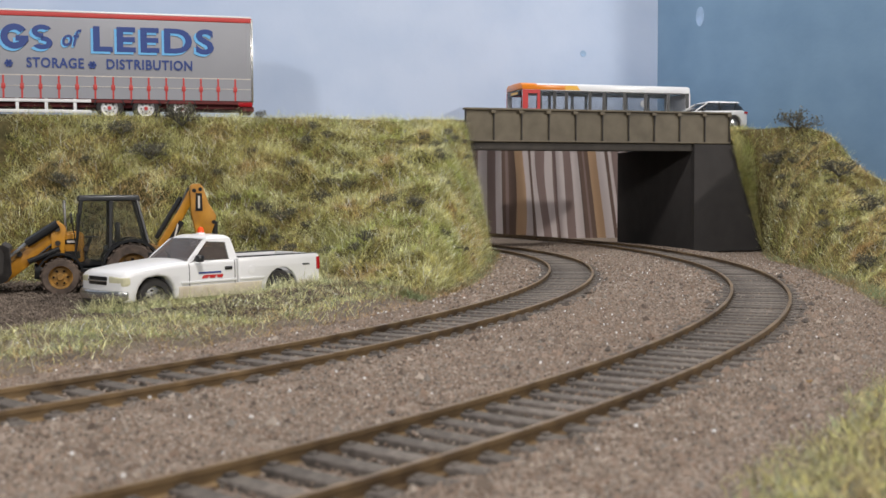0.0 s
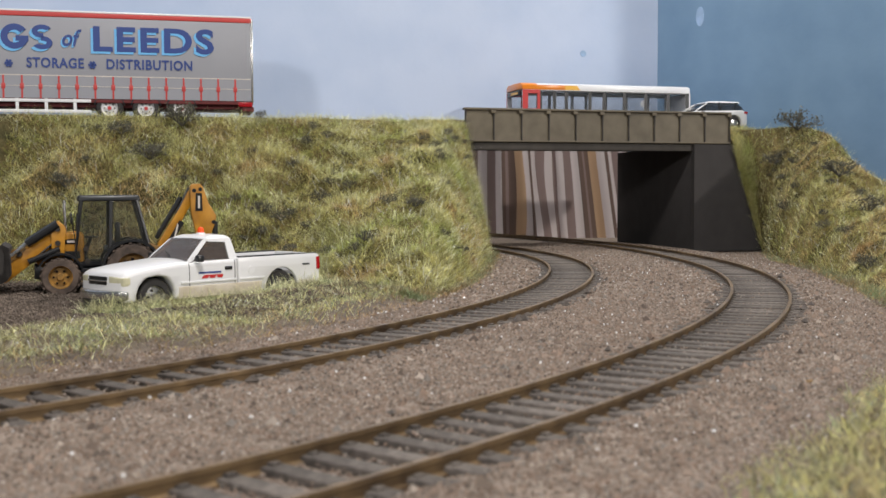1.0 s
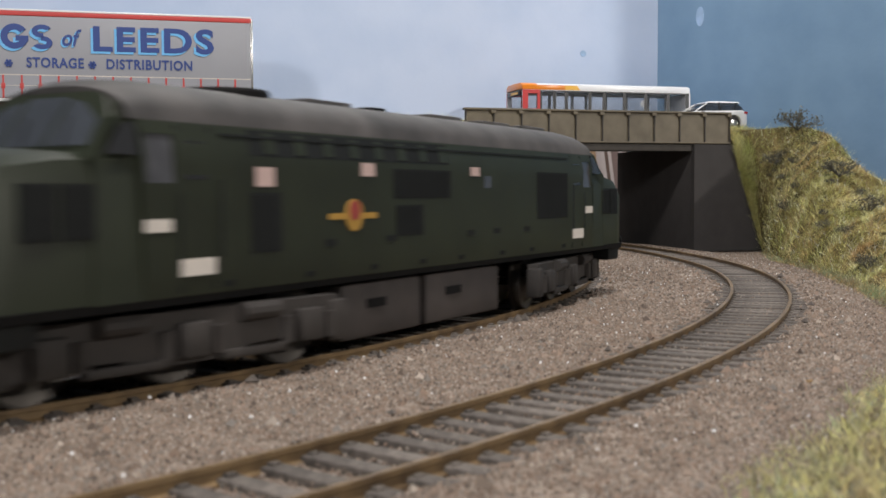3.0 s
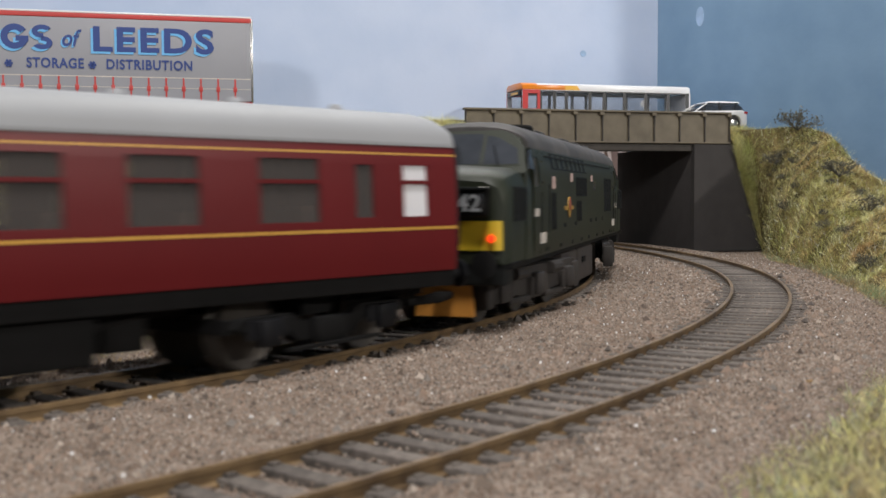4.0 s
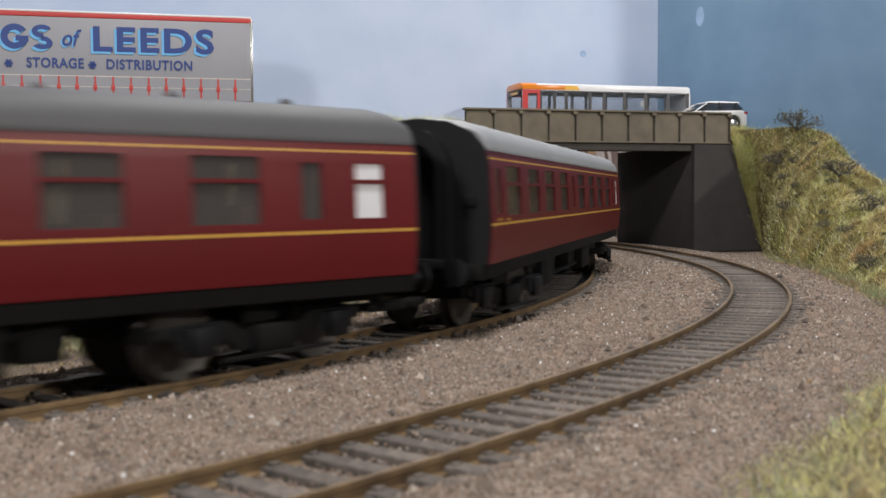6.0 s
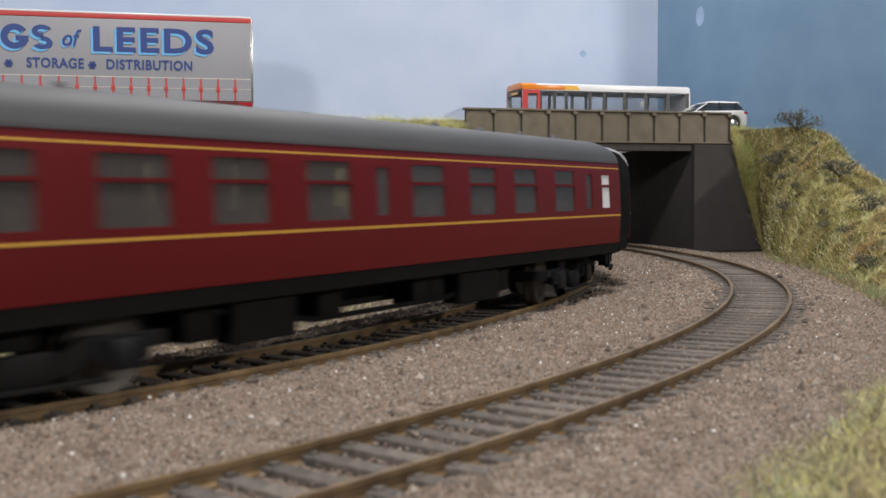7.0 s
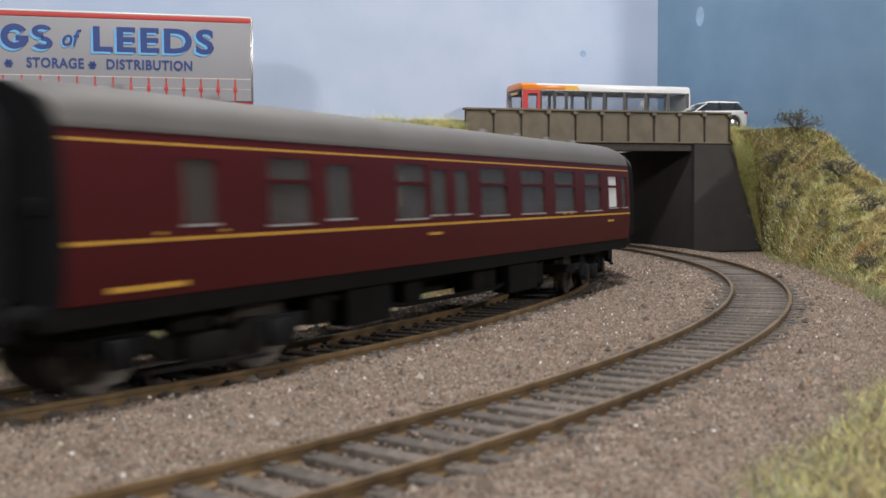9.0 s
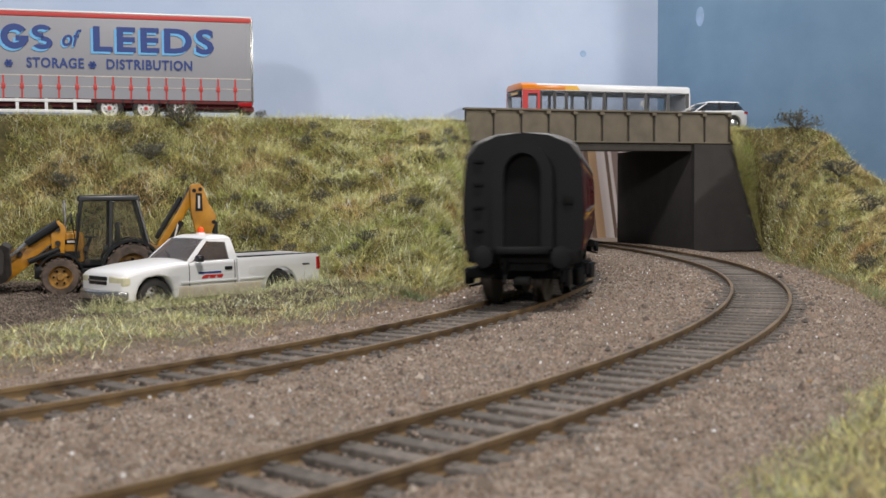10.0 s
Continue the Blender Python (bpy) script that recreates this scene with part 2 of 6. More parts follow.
def loft(bm, rings, cap=True, closed=True):
    """Skin rows of points; each ring has the same number of points."""
    rows = [[bm.verts.new(c) for c in r] for r in rings]
    k = len(rows[0])
    for a, b in zip(rows, rows[1:]):
        for i in range(k if closed else k - 1):
            j = (i + 1) % k
            bm.faces.new((a[i], a[j], b[j], b[i]))
    if cap and closed:
        bm.faces.new(rows[0])
        bm.faces.new(rows[-1][::-1])
    return bm


def prism(bm, pts, a, c0, c1):
    """A flat outline pts swept along axis a ('x','y','z') from c0 to c1."""
    f = {"x": lambda p, c: (c, p[0], p[1]), "y": lambda p, c: (p[0], c, p[1]), "z": lambda p, c: (p[0], p[1], c)}[a]
    return loft(bm, [[f(p, c0) for p in pts], [f(p, c1) for p in pts]])


def Pr(pts, a, c0, c1):
    return prism(bmesh.new(), pts, a, c0, c1)


def tube(bm, p, q, r, seg=8, r2=None):
    p, q = Vector(p), Vector(q)
    d = (q - p).normalized()
    s = d.orthogonal().normalized()
    t = d.cross(s)
    ring = lambda c, rr: [tuple(c + (s * math.cos(2 * math.pi * i / seg) + t * math.sin(2 * math.pi * i / seg)) * rr) for i in range(seg)]
    return loft(bm, [ring(p, r), ring(q, r if r2 is None else r2)])


def Tb(p, q, r, seg=8, r2=None):
    return tube(bmesh.new(), p, q, r, seg, r2)


def lathe(bm, prof, c, axis="y", seg=20):
    """Turn a profile of (radius, offset along the axis) round a line through c."""
    rings = []
    for i in range(seg):
        a = 2 * math.pi * i / seg
        if axis == "y":
            rings.append([(c[0] + r * math.cos(a), c[1] + o, c[2] + r * math.sin(a)) for r, o in prof])
        elif axis == "x":
            rings.append([(c[0] + o, c[1] + r * math.cos(a), c[2] + r * math.sin(a)) for r, o in prof])
        else:
            rings.append([(c[0] + r * math.cos(a), c[1] + r * math.sin(a), c[2] + o) for r, o in prof])
    rings.append(rings[0])
    loft(bm, rings, cap=False, closed=False)
    bmesh.ops.remove_doubles(bm, verts=bm.verts, dist=1e-4)
    return bm


def La(prof, c, axis="y", seg=20):
    return lathe(bmesh.new(), prof, c, axis, seg)


def wall_with_holes(bm, xs, zs, holes, yf, thick, sign):
    """A side wall y = sign*yf(z), cut on the grid xs by zs; holes are (x0, x1, z0, z1); thick inwards."""
    xs = sorted({*xs, *[h[0] for h in holes], *[h[1] for h in holes]})
    zs = sorted({*zs, *[h[2] for h in holes], *[h[3] for h in holes]})
    inside = lambda x, z: any(h[0] < x < h[1] and h[2] < z < h[3] for h in holes)
    out, inn = {}, {}

    def v(d, i, j, t):
        if (i, j) not in d:
            d[(i, j)] = bm.verts.new((xs[i], sign * (yf(zs[j]) - t), zs[j]))
        return d[(i, j)]

    solid = lambda i, j: 0 <= i < len(xs) - 1 and 0 <= j < len(zs) - 1 and not inside((xs[i] + xs[i + 1]) / 2, (zs[j] + zs[j + 1]) / 2)
    for i in range(len(xs) - 1):
        for j in range(len(zs) - 1):
            if not solid(i, j):
                continue
            o = [v(out, *k, 0) for k in ((i, j), (i + 1, j), (i + 1, j + 1), (i, j + 1))]
            q = [v(inn, *k, thick) for k in ((i, j), (i + 1, j), (i + 1, j + 1), (i, j + 1))]
            bm.faces.new(o)
            bm.faces.new(q[::-1])
            for (a, b), (di, dj) in (((0, 1), (0, -1)), ((1, 2), (1, 0)), ((2, 3), (0, 1)), ((3, 0), (-1, 0))):
                if not solid(i + di, j + dj):
                    bm.faces.new((o[a], q[a], q[b], o[b]))
    return bm


def text_mesh(words, size, shear=0.0, bold=0.0, thick=0.04, space=1.0):
    """Flat lettering in the x, z plane facing -y, in mm, from the origin to +x."""
    cu = bpy.data.curves.new("letters", "FONT")
    cu.body, cu.size, cu.shear, cu.offset, cu.extrude = words, size * MM, shear, bold * MM, thick * MM
    cu.resolution_u, cu.space_character = 4, space
    ob = bpy.data.objects.new("letters", cu)
    me = bpy.data.meshes.new_from_object(ob)
    bpy.data.objects.remove(ob)
    me.transform(Matrix.Rotation(radians(90), 4, "X"))
    return me


def lettering(name, words, size, material, parent, m, width=None, shear=0.0, bold=0.0, label="", space=1.0):
    me = text_mesh(words, size, shear, bold, space=space)
    if width:
        co = [v.co.x for v in me.vertices]
        me.transform(Matrix.Translation((-min(co), 0, 0)))
        me.transform(Matrix.Diagonal((width * MM / (max(co) - min(co)), 1, 1, 1)))
    me.transform(m)
    me.materials.append(M[material])
    ob = new(name, me)
    ob.parent = parent
    if label:
        ob["label"] = label
    return ob


# ---- the curve of the two tracks ----
CX, CY, R1, R2 = -454.56, 493.49, 509.65, 575.73


def radius(phi, k):
    d = np.maximum(np.degrees(phi), 0)
    return R1 - 0.03 * d ** 2 / (1 + (d / 15) ** 2) if k == 1 else R2 + 0.03 * d ** 2 / (1 + (d / 60) ** 2)


PHI = np.radians(np.linspace(-260, 100, 7201))


def line_of(k):
    r = radius(PHI, k)
    x, y = CX + r * np.cos(PHI), CY + r * np.sin(PHI)
    s = np.concatenate([[0], np.cumsum(np.hypot(np.diff(x), np.diff(y)))])
    return s - np.interp(0, PHI, s), x, y


LINES = {1: line_of(1), 2: line_of(2)}


def on_track(k, s):
    t = LINES[k]
    return np.interp(s, t[0], t[1]), np.interp(s, t[0], t[2])


def heading(k, s, d=2.0):
    (x0, y0), (x1, y1) = on_track(k, s - d), on_track(k, s + d)
    return np.arctan2(y1 - y0, x1 - x0)


def track_offset(x, y):
    """Signed distance of a place from the centre lines: of the inner and of the outer track (positive outwards)."""
    a = np.arctan2(y - CY, x - CX)
    r = np.hypot(x - CX, y - CY)
    return r - radius(a, 1), r - radius(a, 2)


# ---- ground ----
def smooth01(t):
    t = np.clip(t, 0, 1)
    return t * t * (3 - 2 * t)


def wobble(x, y, size, seed=0.0):
    """Cheap smooth unevenness between -1 and 1."""
    a = x / size + seed
    b = y / size - seed * 1.7
    return (np.sin(a * 1.9 + np.sin(b * 1.3) * 1.4) + np.sin(b * 2.3 + np.sin(a * 0.9 + 2) * 1.7) + np.sin((a + b) * 3.1 + 1) * 0.5) / 2.5


def ground_z(x, y):
    """Ballast near the rails, a low verge beside the inner track, then the lower yard."""
    d1, d2 = track_offset(x, y)
    z = np.full_like(x, -2.0, dtype=float)
    for d in (d1, d2):
        a = np.abs(d)
        z = z + smooth01((a - 11.0 - 1.6 * wobble(x, y, 4, 6.0)) / 3.0) * (1 - smooth01((a - 19) / 8)) * (0.62 + 0.35 * wobble(x, y, 5, 8.0))
        z = z - 0.60 * (1 - smooth01((a - 9.5) / 2.5))
    inside = -d1
    z = z - 4.0 * smooth01((inside - 24) / 26)
    verge = smooth01((inside - 40) / 12) * (1 - smooth01((inside - 90) / 16))
    z = z + verge * (3.4 + 0.8 * wobble(x, y, 11, 3.0))
    z = z - 3.1 * smooth01((d2 - 28) / 30)
    corner = smooth01((x - 20 - (y - 112) * 0.66) / 26) * (1 - smooth01((y - 200) / 40))
    z = z + corner * 5.0
    return z + 0.22 * wobble(x, y, 7, 1.0)


def sheet(name, xs, ys, zf, material, kind_label, category="ground"):
    X, Y = np.meshgrid(xs, ys)
    Z = zf(X, Y)
    co = np.stack([X, Y, Z], -1).reshape(-1, 3) * MM
    nx, ny = len(xs), len(ys)
    i = np.arange(nx * ny).reshape(ny, nx)
    q = np.stack([i[:-1, :-1], i[:-1, 1:], i[1:, 1:], i[1:, :-1]], -1).reshape(-1, 4)
    me = bpy.data.meshes.new(name)
    me.from_pydata(co.tolist(), [], q.tolist())
    me.polygons.foreach_set("use_smooth", [True] * len(me.polygons))
    me.materials.append(M[material])
    return tagged(new(name, me), kind_label, category, kind="structure")


sheet("ground", np.concatenate([np.linspace(-900, -320, 30), np.arange(-312, 312, 4.0), np.linspace(316, 700, 20)]), np.concatenate([np.linspace(-300, -20, 12), np.arange(0, 800, 4.0), np.linspace(806, 1300, 26)]), ground_z, "ballast", "fine brown-grey ballast spread over the layout baseboard")
ob = new("baseboard", mesh_of("baseboard", B(-900, 700, -300, 1300, -40, -14, 2), "board"))
tagged(ob, "plain plywood baseboard under the model railway", "baseboard", kind="structure")

yard = sheet("yard", np.arange(-330, 30, 4.0), np.arange(160, 470, 4.0), lambda x, y: np.where(-track_offset(x, y)[0] + 5 * wobble(x, y, 9, 7.0) > 44, ground_z(x, y) + 0.3, ground_z(x, y) - 1.5), "dirt", "dark brown dirt yard beside the track", "ground")


def stones(name, count, x0, x1, y0, y1, size, seed, keep, label, lift=0.0, material="stone"):
    """Loose granules, all in one mesh."""
    rng = np.random.default_rng(seed)
    x, y = rng.uniform(x0, x1, count), rng.uniform(y0, y1, count)
    ok = keep(x, y) & (np.abs(x) < y * 0.44 + 12)
    x, y = x[ok], y[ok]
    k = len(x)
    z = ground_z(x, y) + lift * rng.random(k)
    base = np.array([[1, 0, 0], [-0.5, 0.87, 0], [-0.5, -0.87, 0], [0.1, 0.1, 0.9], [0, 0, -0.6]], float)
    tri = np.array([[0, 1, 3], [1, 2, 3], [2, 0, 3], [1, 0, 4], [2, 1, 4], [0, 2, 4]])
    r = size * rng.uniform(0.45, 1.2, (k, 1, 1)) * rng.uniform(0.7, 1.25, (k, 5, 3))
    a = rng.uniform(0, 6.28, k)
    v = base[None] * r
    c, s = np.cos(a)[:, None], np.sin(a)[:, None]
    v = np.stack([v[..., 0] * c - v[..., 1] * s, v[..., 0] * s + v[..., 1] * c, v[..., 2]], -1)
    v = v + np.stack([x, y, z + 0.1 * size], -1)[:, None]
    me = bpy.data.meshes.new(name)
    me.from_pydata((v.reshape(-1, 3) * MM).tolist(), [], (tri[None] + 5 * np.arange(k)[:, None, None]).reshape(-1, 3).tolist())
    me.materials.append(M[material])
    return tagged(new(name, me), label, "ballast", kind="stuff")


def off_rails(x, y):
    d1, d2 = track_offset(x, y)
    return (np.abs(np.abs(d1) - 8.6) > 1.6) & (np.abs(np.abs(d2) - 8.6) > 1.6) & (np.abs(d1) > 8) & (np.abs(d2) > 8)


def in_bed(x, y):
    d1, d2 = track_offset(x, y)
    return (np.abs(d1) < 7.4) | (np.abs(d2) < 7.4)


stones("ballast_granules", 210000, -120, 150, 90, 320, 0.36, 5, off_rails, "loose brown and grey ballast granules beside the rails")
stones("ballast_granules", 90000, -110, 230, 320, 720, 0.5, 6, off_rails, "loose brown and grey ballast granules beside the rails")
stones("sleeper_dust", 150000, -120, 150, 90, 420, 0.34, 9, in_bed, "fine dusty grit lying on and between the sleepers", 0.7)
stones("white_grains", 900, -120, 150, 110, 600, 0.34, 19, off_rails, "scattered white grains painted as sparkles in the ballast", 0.8, "sparkle")
stones("yard_grit", 60000, -230, -20, 290, 470, 0.55, 10, lambda x, y: -track_offset(x, y)[0] > 60, "rough brown grit over the dirt yard", 1.1, "yard_grit")
stones("ballast_granules", 1500, -110, 150, 95, 500, 1.1, 8, off_rails, "larger stray ballast stones")
stones("dark_clods", 900, -110, 170, 95, 420, 1.3, 14, lambda x, y: (np.abs(np.abs(track_offset(x, y)[1]) - 14) < 2.2) | (np.abs(track_offset(x, y)[0] - 14) < 1.6), "dark clods of ballast along the sleeper ends", 0.4, "sleeper")


# ---- track: rails and sleepers ----
def rail(k, off, a0, a1):
    bm = bmesh.new()
    prof = [(-0.45, 0), (0.45, 0), (0.45, -0.7), (0.22, -0.9), (0.22, -1.9), (0.9, -2.2), (0.9, -2.6), (-0.9, -2.6), (-0.9, -2.2), (-0.22, -1.9), (-0.22, -0.9), (-0.45, -0.7)]
    rings = []
    for phi in np.radians(np.arange(a0, a1, 0.6)):
        r = float(radius(phi, k)) + off
        c, s = math.cos(phi), math.sin(phi)
        rings.append([(CX + (r + u) * c, CY + (r + u) * s, v) for u, v in prof])
    return loft(bm, rings)


def track(k, name, label):
    t = thing(name, label, "railway track")
    for off in (-8.6, 8.6):
        part("rail", rail(k, off, -75, 62), "rail", t)
    me = mesh_of("sleeper", B(-1.65, 1.65, -14.6, 14.6, -3.4, -1.5, 0.35), "sleeper")
    chair = bmesh.new()
    for off in (-8.6, 8.6):
        box(chair, -0.7, 0.7, off - 1.3, off + 1.3, -1.7, -1.2, 0.0)
    chair_me = mesh_of("rail_chair", chair, "sleeper")
    s = -720.0
    i = 0
    while s < 520:
        x, y = on_track(k, s)
        a = math.degrees(heading(k, s))
        sl = new("sleeper", me)
        sl.parent = t
        sl.matrix_world = pmm(x + random.uniform(-0.2, 0.2), y, random.uniform(-0.18, 0.1), 0, 0, a + random.uniform(-0.8, 0.8))
        ch = new("rail_chair", chair_me)
        ch.parent = t
        ch.matrix_world = pmm(x, y, 0, 0, 0, a)
        s += 6.6
        i += 1
    return t


track(1, "inner_track", "curved inner railway track with rusty rails and dusty sleepers")
track(2, "outer_track", "curved outer railway track with rusty rails and dusty sleepers")


# ---- grass banks ----
def curve_through(pts, n):
    """n places on a smooth line through the points."""
    p = np.array(pts, float)
    t = np.arange(len(p))
    u = np.linspace(0, len(p) - 1, n)
    m = np.gradient(p, axis=0)
    i = np.minimum(u.astype(int), len(p) - 2)
    f = (u - i)[:, None]
    return (2 * f ** 3 - 3 * f ** 2 + 1) * p[i] + (f ** 3 - 2 * f ** 2 + f) * m[i] + (-2 * f ** 3 + 3 * f ** 2) * p[i + 1] + (f ** 3 - f ** 2) * m[i + 1]


def bank_grid(foot, crest, nu, nv, power):
    a, b = curve_through(foot, nu), curve_through(crest, nu)
    v = np.linspace(0, 1, nv)[None, :, None]
    g = a[:, None] * (1 - v) + b[:, None] * v
    g[..., 2] = a[:, None, 2] + (b[:, None, 2] - a[:, None, 2]) * v[..., 0] ** power
    w = np.sin(np.pi * np.clip(v[..., 0], 0, 1)) ** 0.5
    g[..., 2] += w * (4.2 * wobble(g[..., 0], g[..., 1], 15, 2.0) + 2.8 * wobble(g[..., 0], g[..., 1], 6, 5.0))
    return g


def bank(name, g, label):
    nu, nv = g.shape[:2]
    back = g[:, -1].copy()
    low = back.copy()
    low[:, 2] = -4
    allv = np.concatenate([g.reshape(-1, 3), low])
    i = np.arange(nu * nv).reshape(nu, nv)
    f = np.stack([i[:-1, :-1], i[1:, :-1], i[1:, 1:], i[:-1, 1:]], -1).reshape(-1, 4).tolist()
    f += [[int(i[k, -1]), int(i[k + 1, -1]), nu * nv + k + 1, nu * nv + k] for k in range(nu - 1)]
    me = bpy.data.meshes.new(name)
    me.from_pydata((allv * MM).tolist(), [], f)
    me.polygons.foreach_set("use_smooth", [True] * len(me.polygons))
    me.materials.append(M["soil"])
    return tagged(new(name, me), label, "grass bank", kind="structure")


LEFT = bank_grid([(-345, 440, -9), (-209, 452, -9), (-115, 452, -9), (-66, 438, -9), (-31, 378, -9), (-7, 366, -9), (9.4, 425, -9), (19.9, 505, -9), (25, 570, -9), (26, 608, -9)],
                 [(-345, 486, 70.8), (-209, 524, 70.8), (-115, 550, 70.8), (-63, 567, 70.8), (-26, 582, 70.8), (-4, 591, 70.8), (4.2, 597, 70.8), (8.4, 602, 70.8), (11.5, 606, 70.8), (12.5, 613, 68)], 150, 60, 0.92)
RIGHT = bank_grid([(198.5, 662, -9), (189.1, 621.8, -9), (173.5, 542.3, -9), (162, 467.5, -9), (150.5, 402.1, -9), (136.9, 333.8, -9), (125.4, 271.2, -9), (114.9, 205.7, -9)],
                  [(178.7, 666.7, 69.4), (198.5, 664.8, 70.5), (215.3, 654.5, 70.5), (221.5, 617.1, 63.1), (223.6, 572.2, 42.1), (234.1, 523.6, 29.5), (242.4, 448.8, 21.1), (250.8, 374, 14.7)], 110, 50, 0.9)
bank("bank_left", LEFT, "steep embankment covered in green and straw static grass")
bank("bank_right", RIGHT, "overgrown grassy embankment beside the bridge abutment")


def grass(name, places, lean, seed, length, material, label, width=0.2):
    """Thin bent blades in one mesh; places is (k, 3), lean the downhill direction (k, 2)."""
    rng = np.random.default_rng(seed)
    k = len(places)
    ln = length * rng.uniform(0.5, 1.35, k)
    a = rng.uniform(0, 6.283, k)
    sx, sy = np.cos(a) * width / 2, np.sin(a) * width / 2
    tx = lean[:, 0] * 0.35 + rng.normal(0, 0.75, k)
    ty = lean[:, 1] * 0.35 + rng.normal(0, 0.75, k)
    up = rng.uniform(0.25, 1.0, k)
    nn = np.sqrt(tx ** 2 + ty ** 2 + up ** 2)
    d = np.stack([tx / nn, ty / nn, up / nn], -1)
    side = np.stack([sx, sy, np.zeros(k)], -1)
    p0 = places - d * 0.3
    p1 = places + d * (ln * 0.55)[:, None]
    droop = d + np.stack([tx, ty, -0.5 * np.ones(k)], -1) * 0.35
    p2 = p1 + droop * (ln * 0.45)[:, None]
    v = np.stack([p0 - side, p0 + side, p1 + side * 0.8, p1 - side * 0.8, p2], 1)
    o = 5 * np.arange(k)[:, None]
    f = (np.array([[0, 1, 2, 3]]) + o).tolist() + (np.array([[3, 2, 4]]) + o).tolist()
    me = bpy.data.meshes.new(name)
    me.from_pydata((v.reshape(-1, 3) * MM).tolist(), [], f)
    me.materials.append(M[material])
    return tagged(new(name, me), label, "grass", kind="stuff")


def on_grid(g, count, seed, u0=0.0, u1=1.0):
    rng = np.random.default_rng(seed)
    nu, nv = g.shape[:2]
    e1 = np.linalg.norm(np.diff(g, axis=0), axis=-1)[:, :-1]
    e2 = np.linalg.norm(np.diff(g, axis=1), axis=-1)[:-1]
    w = (e1 * e2)
    w[: int(u0 * (nu - 1))] = 0
    w[int(u1 * (nu - 1)):] = 0
    c = rng.choice(w.size, count, p=(w / w.sum()).ravel())
    i, j = c // (nv - 1), c % (nv - 1)
    f, h = rng.random((count, 1)), rng.random((count, 1))
    p = g[i, j] * (1 - f) * (1 - h) + g[i + 1, j] * f * (1 - h) + g[i, j + 1] * (1 - f) * h + g[i + 1, j + 1] * f * h
    dn = g[i, j] - g[i, j + 1]
    dn = dn[:, :2] / np.maximum(1e-6, np.linalg.norm(dn[:, :2], axis=-1, keepdims=True))
    return p, dn


def patchy(places, seed, lo, hi):
    """Keep blades of one kind in loose patches."""
    p, dn = places
    w = wobble(p[:, 0], p[:, 1] + p[:, 2] * 0.7, 13, seed) + 0.6 * wobble(p[:, 0], p[:, 1] - p[:, 2], 5, seed + 3)
    r = np.random.default_rng(int(seed * 10)).random(len(p))
    ok = r < np.clip((w - lo) / (hi - lo), 0.0, 1.0)
    return p[ok], dn[ok]


grass("bank_grass", *on_grid(LEFT, 105000, 11, 0.12), 21, 3.6, "grass", "dense green and straw static grass on the embankment", 0.2)
grass("bank_grass", *patchy(on_grid(LEFT, 120000, 12, 0.12), 1.3, -0.3, 1.0), 22, 5.4, "grass_pale", "pale dry static grass tufts on the embankment", 0.14)
grass("bank_grass", *patchy(on_grid(LEFT, 90000, 15, 0.12), 6.1, 0.0, 1.0), 25, 3.6, "grass_brown", "brown withered static grass patches on the embankment", 0.18)
grass("bank_fibres", *on_grid(LEFT, 6000, 45, 0.12), 46, 5.5, "grass_glint", "stray shiny white fibres in the embankment grass", 0.17)
grass("bank_grass", *on_grid(RIGHT, 46000, 13), 23, 3.4, "grass", "dense green and straw static grass on the embankment", 0.2)
grass("bank_grass", *patchy(on_grid(RIGHT, 40000, 14), 2.2, -0.3, 0.9), 24, 5.0, "grass_pale", "pale dry static grass tufts on the embankment", 0.14)
grass("bank_grass", *patchy(on_grid(RIGHT, 50000, 16), 4.4, -0.4, 0.8), 26, 3.6, "grass_brown", "brown withered static grass patches on the embankment", 0.18)
grass("bank_fibres", *on_grid(RIGHT, 1800, 47), 48, 5.0, "grass_glint", "stray shiny white fibres in the embankment grass", 0.17)


def foot_places(g, count, seed, reach, u0=0.12, u1=1.0):
    """Places scattered outwards from the foot of a bank, thinning with distance."""
    rng = np.random.default_rng(seed)
    i = rng.integers(int(u0 * (len(g) - 2)), int(u1 * (len(g) - 2)), count)
    f = rng.random((count, 1))
    p = g[i, 0] * (1 - f) + g[i + 1, 0] * f
    d = g[i, 0, :2] - g[i, 6, :2]
    d /= np.maximum(1e-6, np.linalg.norm(d, axis=1, keepdims=True))
    xy = p[:, :2] + d * (np.abs(rng.normal(0, 1, (count, 1))) * reach - 5)
    xy += rng.normal(0, 2.0, xy.shape)
    z = ground_z(xy[:, 0], xy[:, 1])
    w = wobble(xy[:, 0], xy[:, 1], 7, seed * 0.37)
    d1, d2 = track_offset(xy[:, 0], xy[:, 1])
    ok = (rng.random(count) < 0.45 + 0.6 * w) & (np.abs(d1) > 17) & (np.abs(d2) > 17)
    return np.concatenate([xy, z[:, None]], 1)[ok], d[ok]


for g, k, s in ((LEFT, 26000, 60), (RIGHT, 20000, 70)):
    grass("foot_grass", *foot_places(g, k, s, 6), s + 1, 3.6, "grass_verge", "ragged grass straggling out from the foot of the bank", 0.17)
    grass("foot_grass", *foot_places(g, k // 2, s + 2, 8), s + 3, 2.6, "grass_brown", "withered weeds straggling out from the foot of the bank", 0.2)


def crest_of(g, count, seed, z0):
    p, dn = on_grid(g, count, seed)
    ok = p[:, 2] > z0
    return p[ok], dn[ok] * -0.5


grass("crest_grass", *crest_of(LEFT, 60000, 17, 66.0), 27, 7.0, "grass_pale", "wispy pale grass along the top of the embankment", 0.11)
